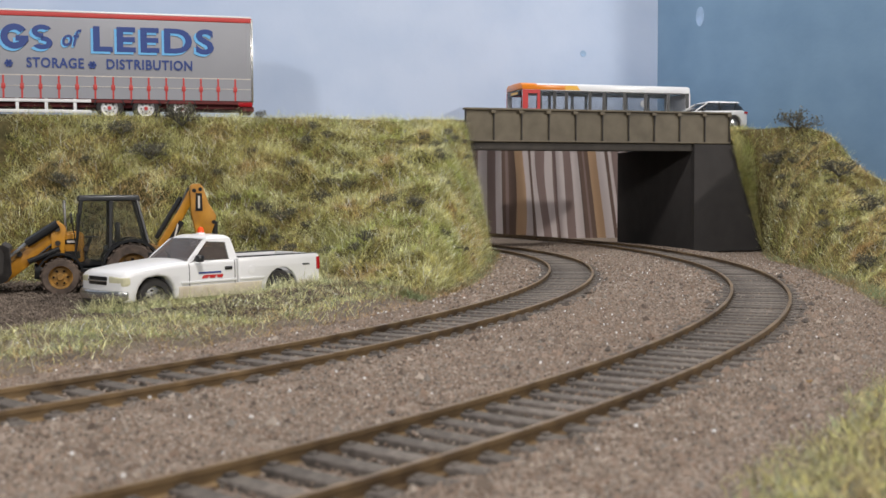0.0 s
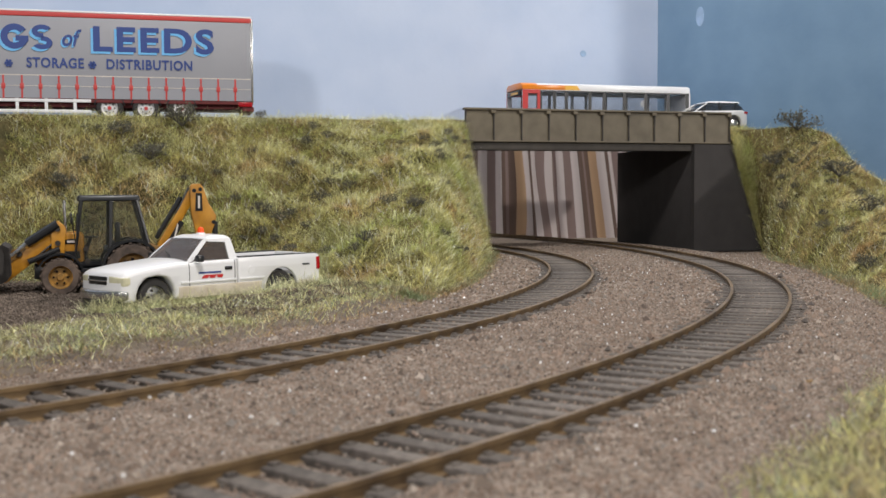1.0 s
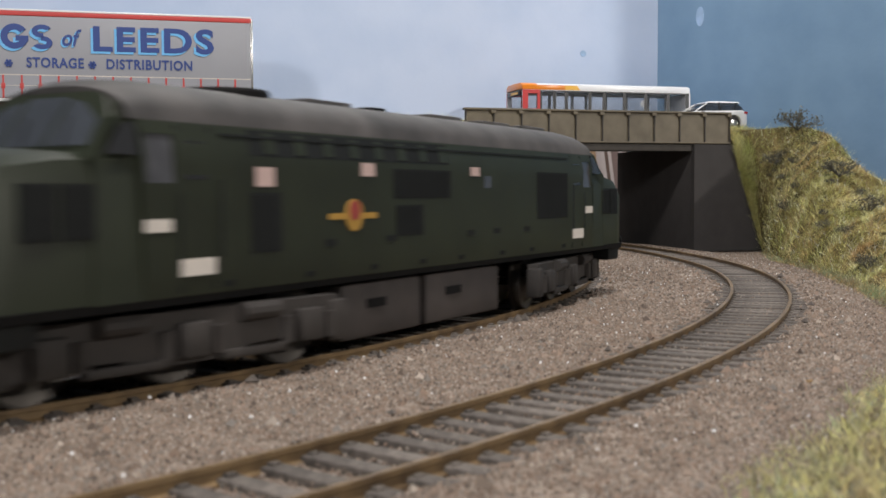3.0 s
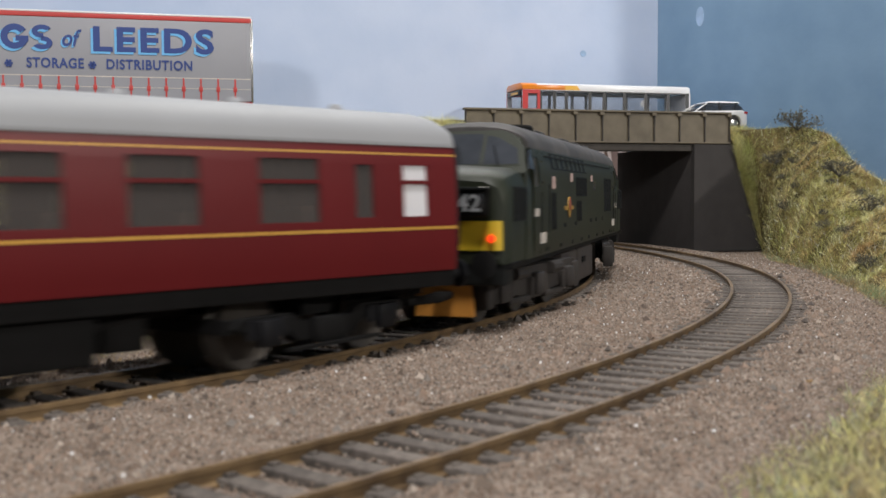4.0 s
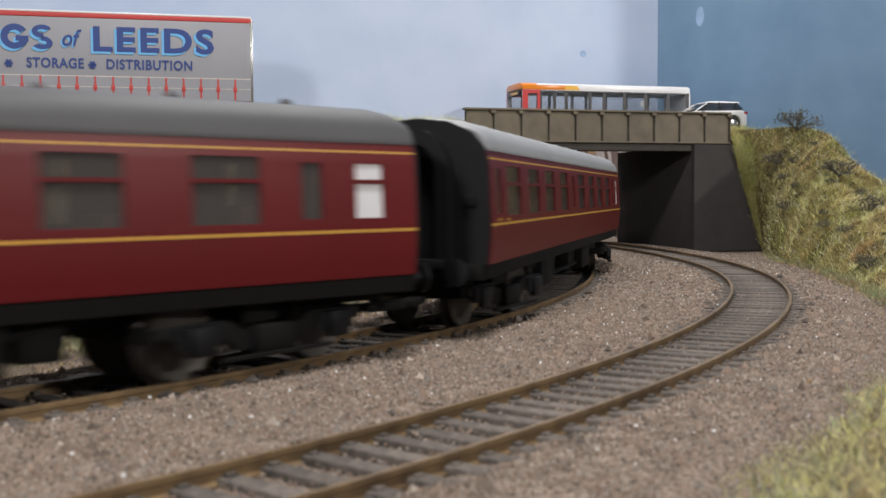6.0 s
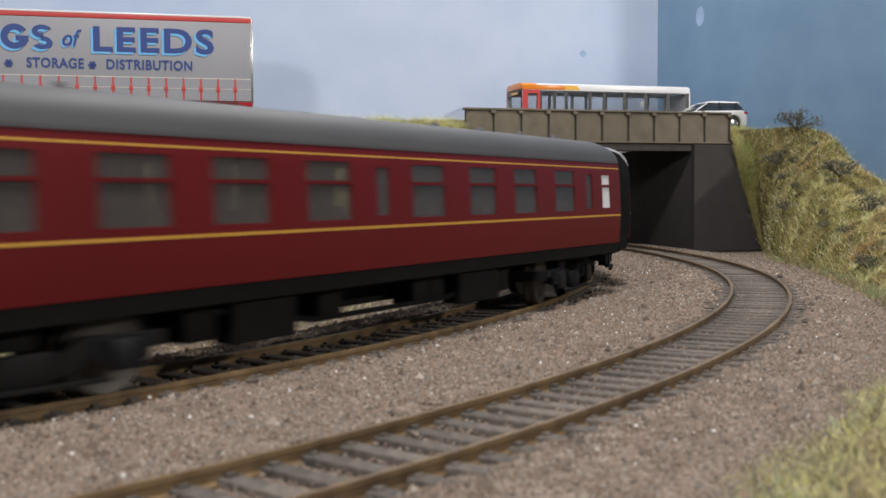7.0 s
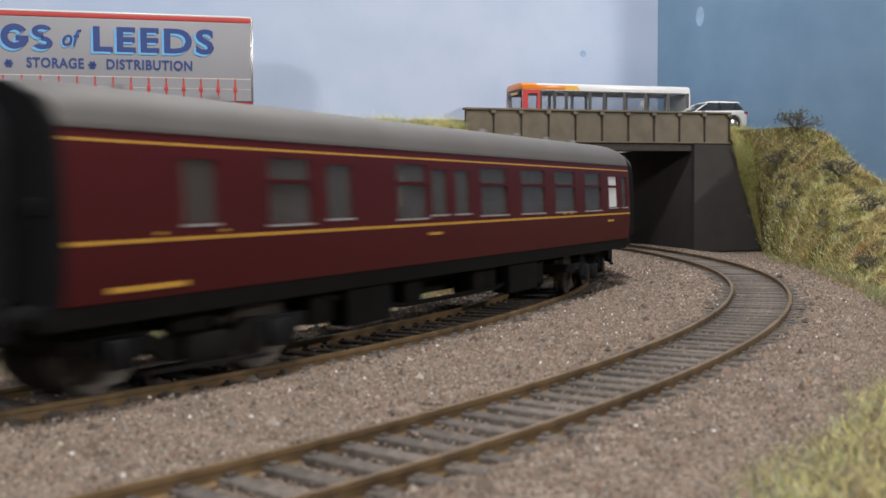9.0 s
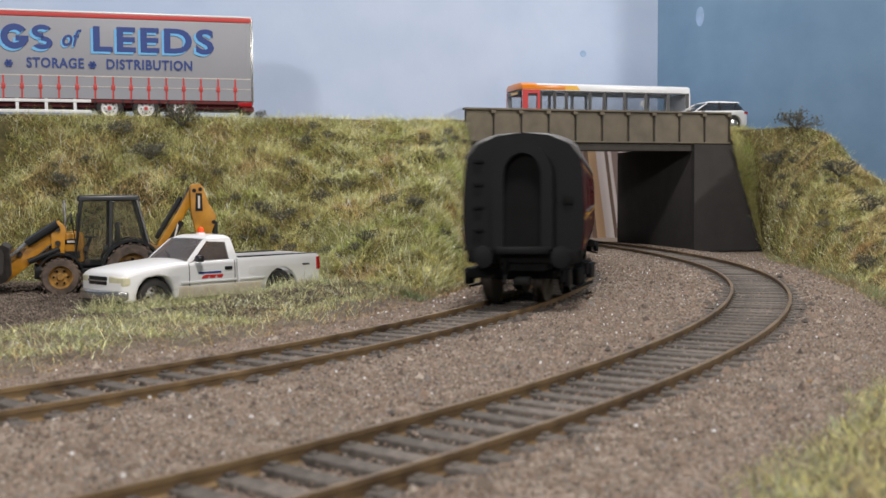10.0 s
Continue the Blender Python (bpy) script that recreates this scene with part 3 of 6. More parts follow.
grass("crest_grass", *crest_of(RIGHT, 12000, 18, 58), 28, 5.8, "grass_pale", "wispy pale grass along the top of the embankment", 0.11)


def beside_pickup(x, y, r):
    """Grass grown up against the wheels of the parked pickup."""
    t = np.clip(((x + 104) * 0.68 + (y - 338) * 0.73) / 76, 0, 1)
    d = np.hypot(x + 104 - t * 52, y - 338 - t * 56)
    return (r < 0.8 * (1 - smooth01((d - 6) / 9))) & ((x + 97) * 0.73 - (y - 351) * 0.68 > 1.0)


def verge_places(count, seed, keep, x0, x1, y0, y1):
    rng = np.random.default_rng(seed)
    x, y = rng.uniform(x0, x1, count), rng.uniform(y0, y1, count)
    ok = keep(x, y, rng.random(count))
    x, y = x[ok], y[ok]
    return np.stack([x, y, ground_z(x, y)], -1), np.zeros((len(x), 2))


def verge_keep(x, y, r):
    d = -track_offset(x, y)[0] + 4 * wobble(x, y, 9, 7.0)
    return (r < smooth01((d - 42) / 14) * (1 - smooth01((d - 96) / 12))) & (x < 20)


def verge_edge(x, y, r):
    d = -track_offset(x, y)[0] + 7 * wobble(x, y, 8, 17.0)
    return (r < smooth01((d - 28) / 16) * (1 - smooth01((d - 60) / 16)) * 0.55) & (x < 20)


grass("verge_grass", *verge_places(95000, 31, verge_keep, -200, 30, 170, 480), 32, 2.9, "grass_verge", "strip of green static grass between yard and track", 0.16)
grass("verge_grass", *verge_places(26000, 33, verge_keep, -200, 30, 170, 480), 34, 3.8, "grass_pale", "pale straggling grass between yard and track", 0.12)
grass("verge_grass", *verge_places(45000, 29, verge_keep, -200, 30, 170, 480), 30, 2.9, "grass", "strip of green static grass between yard and track", 0.16)
grass("verge_weeds", *verge_places(70000, 39, verge_edge, -200, 30, 170, 480), 40, 2.0, "grass_brown", "low withered weeds along the edge of the ballast", 0.2)
grass("verge_fibres", *verge_places(1500, 49, verge_keep, -200, 30, 170, 480), 50, 4.0, "grass_glint", "stray shiny white fibres in the grass strip", 0.15)
grass("verge_grass", *verge_places(52000, 35, beside_pickup, -125, -40, 320, 410), 36, 5.0, "grass_verge", "rough grass grown up beside the parked pickup", 0.15)
grass("verge_grass", *verge_places(34000, 37, beside_pickup, -125, -40, 320, 410), 38, 7.4, "grass_pale", "pale stalks grown up beside the parked pickup", 0.11)


def corner_keep(x, y, r):
    e = x - 27 - (y - 112) * 0.62 + 4 * wobble(x, y, 10, 4.0)
    return (r < smooth01(e / 14)) & (y < 205) & (x < y * 0.46)


grass("foreground_grass", *verge_places(30000, 41, corner_keep, 20, 110, 95, 225), 42, 2.8, "grass_verge", "clump of green grass at the edge of the ballast", 0.14)
grass("foreground_grass", *verge_places(26000, 43, corner_keep, 20, 110, 95, 225), 44, 3.0, "grass", "pale withered blades at the edge of the ballast", 0.11)


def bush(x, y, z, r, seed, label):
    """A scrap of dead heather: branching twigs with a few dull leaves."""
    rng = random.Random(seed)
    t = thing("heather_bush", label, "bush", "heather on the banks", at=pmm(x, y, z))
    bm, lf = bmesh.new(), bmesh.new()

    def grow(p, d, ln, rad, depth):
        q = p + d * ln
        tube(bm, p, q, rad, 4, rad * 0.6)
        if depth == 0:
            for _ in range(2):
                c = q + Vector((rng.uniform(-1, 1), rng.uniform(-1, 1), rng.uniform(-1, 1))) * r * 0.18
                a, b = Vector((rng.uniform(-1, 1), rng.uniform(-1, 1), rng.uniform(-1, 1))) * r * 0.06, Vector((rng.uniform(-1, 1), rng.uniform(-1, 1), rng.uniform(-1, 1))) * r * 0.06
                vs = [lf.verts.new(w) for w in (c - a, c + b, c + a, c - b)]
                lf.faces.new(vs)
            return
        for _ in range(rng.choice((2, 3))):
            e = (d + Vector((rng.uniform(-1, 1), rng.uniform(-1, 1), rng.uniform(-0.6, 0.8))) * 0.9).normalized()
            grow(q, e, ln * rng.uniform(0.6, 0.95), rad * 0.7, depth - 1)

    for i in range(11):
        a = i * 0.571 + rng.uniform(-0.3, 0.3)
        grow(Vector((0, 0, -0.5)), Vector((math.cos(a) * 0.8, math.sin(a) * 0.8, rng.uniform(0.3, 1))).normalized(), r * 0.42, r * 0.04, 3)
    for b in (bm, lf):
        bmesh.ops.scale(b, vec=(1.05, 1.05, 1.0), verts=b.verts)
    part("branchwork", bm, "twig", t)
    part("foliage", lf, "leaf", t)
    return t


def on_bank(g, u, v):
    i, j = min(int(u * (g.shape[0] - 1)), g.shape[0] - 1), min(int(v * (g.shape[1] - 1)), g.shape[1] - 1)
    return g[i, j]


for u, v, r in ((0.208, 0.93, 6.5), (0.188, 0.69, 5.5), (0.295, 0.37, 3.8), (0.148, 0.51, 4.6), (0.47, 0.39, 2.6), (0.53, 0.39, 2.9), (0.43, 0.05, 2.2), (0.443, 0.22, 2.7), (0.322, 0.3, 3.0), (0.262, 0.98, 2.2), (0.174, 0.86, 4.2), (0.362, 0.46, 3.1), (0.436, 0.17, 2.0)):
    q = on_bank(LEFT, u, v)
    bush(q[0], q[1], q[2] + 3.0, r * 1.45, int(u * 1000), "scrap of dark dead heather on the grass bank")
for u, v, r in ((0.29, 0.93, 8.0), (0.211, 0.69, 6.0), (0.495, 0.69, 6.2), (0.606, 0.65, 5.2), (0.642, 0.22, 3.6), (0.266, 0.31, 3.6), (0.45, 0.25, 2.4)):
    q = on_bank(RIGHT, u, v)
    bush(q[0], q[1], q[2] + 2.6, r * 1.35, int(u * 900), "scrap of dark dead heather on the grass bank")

rng = random.Random(77)
for g, k, u0 in ((LEFT, 58, 0.14), (RIGHT, 20, 0.1)):
    for _ in range(k):
        q = on_bank(g, rng.uniform(u0, 0.8), rng.uniform(0.08, 0.9))
        bush(q[0], q[1], q[2] + 2.0, rng.uniform(1.5, 3.6), rng.randrange(9999), "small dark sprig of dead heather in the grass")

# ---- bridge: its own space runs along the girder (x), back under the road (y) ----
BR = pmm(13.1, 608, 0, 0, 0, 16.23)
bridge = thing("road_bridge", "brown plate-girder road bridge on dark painted abutments", "bridge", at=BR)
GL = 167.3


def girder(y, name):
    g = part(name, B(0, GL, y + 0.6, y + 2.2, 61.6, 78.6), "concrete", bridge, "weathered brown plate girder")
    part("top_flange", B(-0.8, GL + 0.8, y - 1.2, y + 3.6, 78.6, 79.7, 0.15), "concrete", g)
    part("bottom_flange", B(-0.5, GL + 0.5, y - 0.9, y + 3.2, 60.7, 61.7, 0.15), "concrete", g)
    k = 10
    for i in range(k + 1):
        x = i * GL / k
        bm = Pr([(y + 0.7, 61.7), (y - 0.7, 62.0), (y - 0.5, 69), (y - 0.9, 76.9), (y - 0.9, 78.6), (y + 0.7, 78.6)], "x", x - 0.28, x + 0.28)
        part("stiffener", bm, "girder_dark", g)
        if 0 < i:
            part("bracket", B(x - 1.9, x + 0.9, y - 1.3, y + 0.4, 76.7, 78.5, 0.2), "concrete", g)
    return g


girder(0, "girder")
girder(97, "girder")
part("deck", B(-14, GL + 0.6, 2.4, 96.8, 63.6, 69.8), "road", bridge, "grey road deck")
# soffit and cross beams: the shade below the deck is in their dark colour
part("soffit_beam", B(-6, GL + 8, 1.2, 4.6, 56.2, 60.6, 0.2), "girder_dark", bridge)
for i in range(6):
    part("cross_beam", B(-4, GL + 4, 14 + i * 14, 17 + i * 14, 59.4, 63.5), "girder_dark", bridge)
part("abutment", B(143.6, 190, 3.2, 106, -4, 59.3, 0.3), "abut", bridge, "matt black painted abutment")
part("wing_wall", Pr([(143.2, -4), (191.2, -4), (190.4, 0), (168.0, 60.2), (143.2, 60.2)], "y", -1.0, 3.0), "abut", bridge, "matt black painted wing wall with a sloping edge")
part("abutment", B(-40, -5, 9, 106, -4, 59.3, 0.3), "abut", bridge, "matt black painted abutment")

# grass mound over the end of the wing wall
MOUND = bank_grid([(176.5, 651.5, 56), (180.5, 653.6, 42), (187.5, 655.5, 20), (196, 658, -6)],
                  [(166, 676, 70.5), (180, 677, 71), (192, 674, 70), (205, 668, 66)], 40, 30, 0.36)
bank("bank_mound", MOUND, "grassy mound behind the end of the wing wall")
grass("bank_grass", *on_grid(MOUND, 9000, 80), 81, 3.4, "grass", "dense green and straw static grass on the embankment", 0.2)
grass("bank_grass", *on_grid(MOUND, 5000, 82), 83, 4.6, "grass_pale", "pale dry static grass tufts on the embankment", 0.14)

# ---- road on the embankment, and painted sky boards ----
UX, UY = 0.960, 0.2795
NX, NY = -0.2795, 0.960


def along_bridge(s, o):
    return 13.1 + UX * s + NX * o, 608 + UY * s + NY * o


road = bmesh.new()
prism(road, [along_bridge(-520, -60), along_bridge(-330, -30), along_bridge(-140, -9), along_bridge(-13.8, 1), along_bridge(-13.8, 99), along_bridge(-520, 99)], "z", 64.0, 69.7)
tagged(new("road", mesh_of("road", road, "road")), "narrow grey road along the top of the embankment", "road", kind="structure")
road = bmesh.new()
prism(road, [along_bridge(GL + 0.8, 12), along_bridge(GL + 60, 12), along_bridge(GL + 60, 99), along_bridge(GL + 0.8, 99)], "z", 64.0, 69.7)
tagged(new("road", mesh_of("road", road, "road")), "narrow grey road beyond the bridge", "road", kind="structure")

CORNER = along_bridge(171.1, 100.2)


def board(name, p, q, z0, z1, material, label):
    d = Vector((q[0] - p[0], q[1] - p[1]))
    bm = B(0, d.length, 0, 6, z0, z1)
    ob = new(name, mesh_of(name, bm, material))
    ob.matrix_world = pmm(p[0], p[1], 0, 0, 0, math.degrees(math.atan2(d.y, d.x)))
    return tagged(ob, label, "backdrop board", kind="structure")


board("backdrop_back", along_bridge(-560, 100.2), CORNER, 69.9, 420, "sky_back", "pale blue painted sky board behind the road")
# this board's paint also carries shade, so it is darker than the back
board("backdrop_side", CORNER, (CORNER[0] + 0.642 * 420, CORNER[1] - 0.766 * 420), -14, 420, "sky_side", "mid blue sky board with brush marks, some shade in its paint")
for s, o, z, r in ((115.2, 100.1, 126.0, 2.2),):
    x, y = along_bridge(s, o)
    bm = La([(0.0, -0.25), (r, -0.25), (r * 1.02, 0), (0, 0)], (0, 0, 0), "y", 14)
    ob = new("knot_mark", mesh_of("knot_mark", bm, "mark"))
    ob.matrix_world = pmm(x, y, z, 0, 0, 16.23)
    tagged(ob, "small blue-grey knot showing through the sky paint", "paint mark")
bm = La([(0.0, -0.25), (3.2, -0.25), (3.3, 0), (0, 0)], (0, 0, 0), "y", 14)
ob = new("knot_mark", mesh_of("knot_mark", bm, "mark"))
ob.matrix_world = pmm(CORNER[0] + 0.642 * 35.4, CORNER[1] - 0.766 * 35.4, 148.6, 0, 0, -50.03) @ Matrix.Diagonal((1, 1, 2.0, 1))
tagged(ob, "long blue-grey knot showing through the sky paint", "paint mark")


# ---- curtain hanging behind the bridge ----
def curtain():
    nu, nv = 240, 24
    bm = bmesh.new()
    uvl = bm.loops.layers.uv.new("UVMap")
    uv = {}
    rows = []
    for j in range(nv):
        z = -60 + 190 * j / (nv - 1)
        row = []
        for i in range(nu):
            a = i / (nu - 1)
            x = -170 + 330 * a
            fold = 5.0 * math.sin(a * 58 + 0.6 * math.sin(z * 0.03)) * (0.6 + 0.4 * math.sin(a * 13)) + 2.0 * math.sin(a * 121)
            lean = (x - 30) * 0.0012 * (z - 20)
            p = bm.verts.new((x + 1.5 * math.sin(a * 90) - lean, 862 + x * 0.2 + fold, z))
            uv[p] = (a * 5.0 + 0.13 + 0.022 * math.sin(a * 40 + z * 0.05) * (0.12 + math.exp(-((a - 0.75) / 0.06) ** 2)), j / nv)
            row.append(p)
        rows.append(row)
    for a, b in zip(rows, rows[1:]):
        for i in range(nu - 1):
            f = bm.faces.new((a[i], a[i + 1], b[i + 1], b[i]))
            for lo in f.loops:
                lo[uvl].uv = uv[lo.vert]
    ob = new("curtain", mesh_of("curtain", bm, "curtain", 3.0))
    sol = ob.modifiers.new("cloth", "SOLIDIFY")
    sol.thickness = 0.8 * MM
    return tagged(ob, "striped brown, grey and cream curtain hanging in folds", "curtain")


curtain()


# ---- rolling stock; x forward, y to the left, z = 0 on the rail head ----
def wheelset(parent, x, r):
    e = new("wheelset")
    e.parent = parent
    e.matrix_basis = pmm(x, 0, r)
    for s in (-1, 1):
        prof = [(0, s * 8.6), (r * 0.3, s * 8.7), (r * 0.75, s * 8.2), (r, s * 8.9), (r, s * 6.9), (r + 0.7, s * 6.7), (r + 0.7, s * 6.0), (r * 0.4, s * 6.2), (0, s * 6.2)]
        part("wheel", La(prof, (0, 0, 0), "y", 20), "steel", e)
    part("axle", Tb((0, -8.4, 0), (0, 8.4, 0), 1.0), "black", e)
    return e


def resize(t, kx, ky, kz):
    """Bring a body built at nominal size to the true size of the model."""
    done = set()
    for o in t.children_recursive:
        if o.type == "MESH" and o.data.name not in done:
            done.add(o.data.name)
            o.data.transform(Matrix.Diagonal((kx, ky, kz, 1)))


def coach_bogie(parent, x):
    b = new("bogie")
    b.parent = parent
    b.matrix_basis = pmm(x, 0, 0)
    for s in (-1, 1):
        y0, y1 = (s * 11.2, s * 13.6) if s > 0 else (s * 13.6, s * 11.2)
        side = Pr([(-24, 8.2), (-22, 9.6), (-10, 9.8), (-7, 8.0), (7, 8.0), (10, 9.8), (22, 9.6), (24, 8.2), (20, 6.8), (11, 7.0), (8, 4.6), (-8, 4.6), (-11, 7.0), (-20, 6.8)], "y", y0, y1)
        part("side_frame", side, "black", b)
        for a in (-16.5, 16.5):
            part("axlebox", B(a - 2.6, a + 2.6, s * 14.6 - 0.9, s * 14.6 + 0.9, 4.6, 9.4, 0.4), "soot", b)
            for q in (-3.8, 3.8):
                part("spring", Tb((a + q, s * 14.0, 6.0), (a + q, s * 14.0, 9.4), 0.9, 8), "soot", b)
        part("bolster", B(-4.5, 4.5, s * 14.3 - 1, s * 14.3 + 1, 3.8, 8.6, 0.5), "black", b)
        part("step_board", B(-13, 13, s * 15.6 - 0.6, s * 15.6 + 0.6, 3.3, 3.9), "black", b)
    for a in (-24, 24):
        part("headstock", B(a - 1, a + 1, -12.5, 12.5, 7.2, 9.6), "black", b)
    part("centre_beam", B(-4, 4, -11, 11, 8.6, 12.2), "black", b)
    return b, [wheelset(b, a, 7.0) for a in (-16.5, 16.5)]


def side_y(z):
    """Half width of a coach side at height z."""
    return float(np.interp(z, [13, 15, 19, 24, 30, 36, 39.6], [17.7, 18.1, 18.5, 18.6, 18.4, 17.9, 17.2]))


def coach(name, label, paint, roof, big, narrow, white, brake, seed):
    t = thing(name, label, "railway coach", "train on the inner track")
    H = 129.0
    zb, zt = 15.0, 39.4
    holes = [(c - w / 2, c + w / 2, 25.0, 36.0) for c, w in big] + [(c - w / 2, c + w / 2, 25.6, 35.2) for c, w in narrow + white]
    for s in (-1, 1):
        sh = holes if s < 0 else [(-h[1], -h[0], h[2], h[3]) for h in holes]
        side = part("body_side", wall_with_holes(bmesh.new(), [-H, H], [zb, 17, 19, 21.5, 24, 27, 30, 33, 37, zt], sh, side_y, 0.9, s), paint, t)
        for (x0, x1, z0, z1), wh in zip(sh, [0] * (len(big) + len(narrow)) + [1] * len(white)):
            bm = bmesh.new()
            yi = lambda z, o: s * (side_y(z) - o)
            loft(bm, [[(x0, yi(z, 0.35), z), (x1, yi(z, 0.35), z), (x1, yi(z, 0.7), z), (x0, yi(z, 0.7), z)] for z in (z0, z1)])
            part("window", bm, "blind" if wh else "glass_coach", side, "white-blinded window" if wh else "")
            if x1 - x0 > 9 or wh:
                part("vent_bar", B(x0, x1, *sorted((s * (side_y(32.2) - 0.5), s * (side_y(32.2) + 0.12))), 31.7, 32.4), paint, side)
            if brake:
                part("window_sill", B(x0 - 0.6, x1 + 0.6, *sorted((s * (side_y(z0) - 0.3), s * (side_y(z0) + 0.15))), z0 - 0.6, z0 - 0.2), "roof_light", side)
        for z, w in ((37.3, 0.34), (23.3, 0.56)):
            part("lining", Pr([(s * (side_y(z - w / 2) + 0.07), z - w / 2), (s * (side_y(z + w / 2) + 0.07), z + w / 2), (s * (side_y(z) - 0.5), z + w / 2), (s * (side_y(z) - 0.5), z - w / 2)], "x", -H, H), "lining", side)
        part("gutter", B(-H, H, *sorted((s * 16.8, s * 17.6)), 38.9, 39.5), roof, side)
        for a in ((112.5, 122) if not brake else (95, 110.5, -64, -70)):
            for q in (-a,) if not brake else (a * -s * -1,):
                part("door_handle", B(q - 0.5, q + 0.5, *sorted((s * 18.4, s * 19.1)), 24.0, 24.5), "lining", side)
        if brake and s < 0:
            part("number_bar", B(-121, -104, -18.35, -18.1, 16.2, 17.0), "lining", side, "yellow bar of illegible writing")
            for q in (108, -19):
                part("class_bar", B(q - 3, q + 3, -18.75, -18.4, 21.0, 21.6), "lining", side)
    # roof: an arc from gutter to gutter, turned down at the ends
    rings = []
    for x, k in ((-H - 0.2, 0.80), (-H + 1.5, 0.93), (-H + 5, 1.0), (0, 1.0), (H - 5, 1.0), (H - 1.5, 0.93), (H + 0.2, 0.80)):
        ring = []
        for i in range(17):
            a = math.pi * i / 16
            ring.append((x, 17.25 * math.copysign(abs(math.cos(a)) ** 0.75, math.cos(a)), 39.2 + 6.9 * k * math.sin(a) ** 0.85))
        rings.append(ring)
    rf = part("roof", loft(bmesh.new(), rings), roof, t, "ribbed grey roof")
    for x in (-104, -80, -54, -30, -9, 10, 36, 60, 84, 108):
        for y in ((3.5,) if abs(x) % 4 else (-3.5,)):
            part("roof_vent", La([(0, 2.0), (0.9, 2.0), (1.6, 1.2), (1.6, 0.5), (0.9, 0.4), (0.9, -1.5), (0, -1.5)], (x, y, 45.0), "z", 8), roof, rf)
    part("floor", B(-H + 0.5, H - 0.5, -17.0, 17.0, 15.2, 17.0), "inside", t)
    rng = random.Random(seed)
    for x in (-120, -108, -66, -42, -17, 24, 49, 73.5, 95, 109):
        part("partition", B(x - 0.4, x + 0.4, -3.0, 16.6, 17, 38.5), "inside", t)
    for i, (c, w) in enumerate(big):
        for q in (-6.5, 6.5):
            part("seat", B(c + q - 1.6, c + q + 1.6, -15.5, -2.5, 17, 27.5 + rng.uniform(-0.5, 0.5), 0.6), "seat", t)
    for e in (-1, 1):
        ex = e * H
        end = [(-17.6, 15), (-18.4, 22), (-17.8, 36), (-17.0, 39.4), (-14, 42.6), (-8, 45.0), (0, 45.8), (8, 45.0), (14, 42.6), (17.0, 39.4), (17.8, 36), (18.4, 22), (17.6, 15)]
        p = part("coach_end", Pr(end, "x", *sorted((ex, ex + e * 1.0))), "soot", t, "matt black coach end")
        ring = bmesh.new()
        arch = lambda w, zt, x: [(x, -w, 15.5)] + [(x, -w * math.cos(math.pi * i / 10), zt - w + w * math.sin(math.pi * i / 10)) for i in range(11)] + [(x, w, 15.5)]
        a0, a1 = arch(9.0, 43.6, ex + e * 0.9), arch(9.0, 43.6, ex + e * 5.0)
        b0, b1 = arch(5.6, 40.4, ex + e * 5.0), arch(5.6, 40.4, ex + e * 1.6)
        loft(ring, [a0, a1, b0, b1], closed=False)
        g = part("gangway", ring, "soot", p, "black corridor gangway")
        part("gangway_door", Pr([(y, z) for _, y, z in arch(5.7, 40.5, 0)], "x", *sorted((ex + e * 1.0, ex + e * 1.9))), "black", g)
        part("gangway_foot", B(*sorted((ex + e * 0.9, ex + e * 5.4)), -8, 8, 14.2, 16.2, 0.3), "soot", g)
        part("headstock", B(*sorted((ex - e * 1.5, ex + e * 1.2)), -16.5, 16.5, 11.6, 15.2, 0.3), "black", p)
        for s in (-1, 1):
            bf = part("buffer", La([(0, 0), (1.6, 0), (1.6, e * 3), (1.2, e * 3.1), (1.2, e * 5.2), (2.9, e * 5.6), (2.9, e * 6.4), (0, e * 6.8)], (ex + e * 1.0, s * 11.5, 13.6), "x", 14), "soot", p)
        for z in (20, 26, 32, 38):
            part("end_step", B(*sorted((ex + e * 0.8, ex + e * 2.4)), 12.2, 15.2, z, z + 0.7), "black", p)
        part("end_jumper", B(*sorted((ex + e * 0.8, ex + e * 2.0)), -15, -12, 27, 29.5, 0.3), "black", p)
        part("coupling", B(*sorted((ex, ex + e * 10.8)), -2.2, 2.2, 6.6, 8.2, 0.4), "black", p)
        part("pipe", Tb((ex + e * 1.0, 5, 12.5), (ex + e * 3.5, 5.5, 6.5), 0.5, 6), "black", p)
    part("solebar", B(-H, H, -17.3, -15.3, 11.8, 15.1, 0.2), "black", t)
    part("solebar", B(-H, H, 15.3, 17.3, 11.8, 15.1, 0.2), "black", t)
    for s in (-1, 1):
        for x0, x1 in ((-52, -34), (30, 50)):
            part("battery_box", B(x0, x1, s * 12.5 - 3, s * 12.5 + 3, 4.2, 11.6, 0.5), "black", t)
        part("truss_rod", Tb((-60, s * 13, 11), (-26, s * 13, 6), 0.6, 6), "black", t)
        part("truss_rod", Tb((-26, s * 13, 6), (26, s * 13, 6), 0.6, 6), "black", t)
        part("truss_rod", Tb((26, s * 13, 6), (60, s * 13, 11), 0.6, 6), "black", t)
    part("vacuum_cylinder", Tb((0, 4, 8.2), (12, 4, 8.2), 3.2, 12), "soot", t)
    part("underfloor", B(-H, H, -7, 7, 9.6, 15.1), "black", t)
    part("centre_girder", B(-64, 64, -4, 4, 6.2, 9.7, 0.4), "black", t)
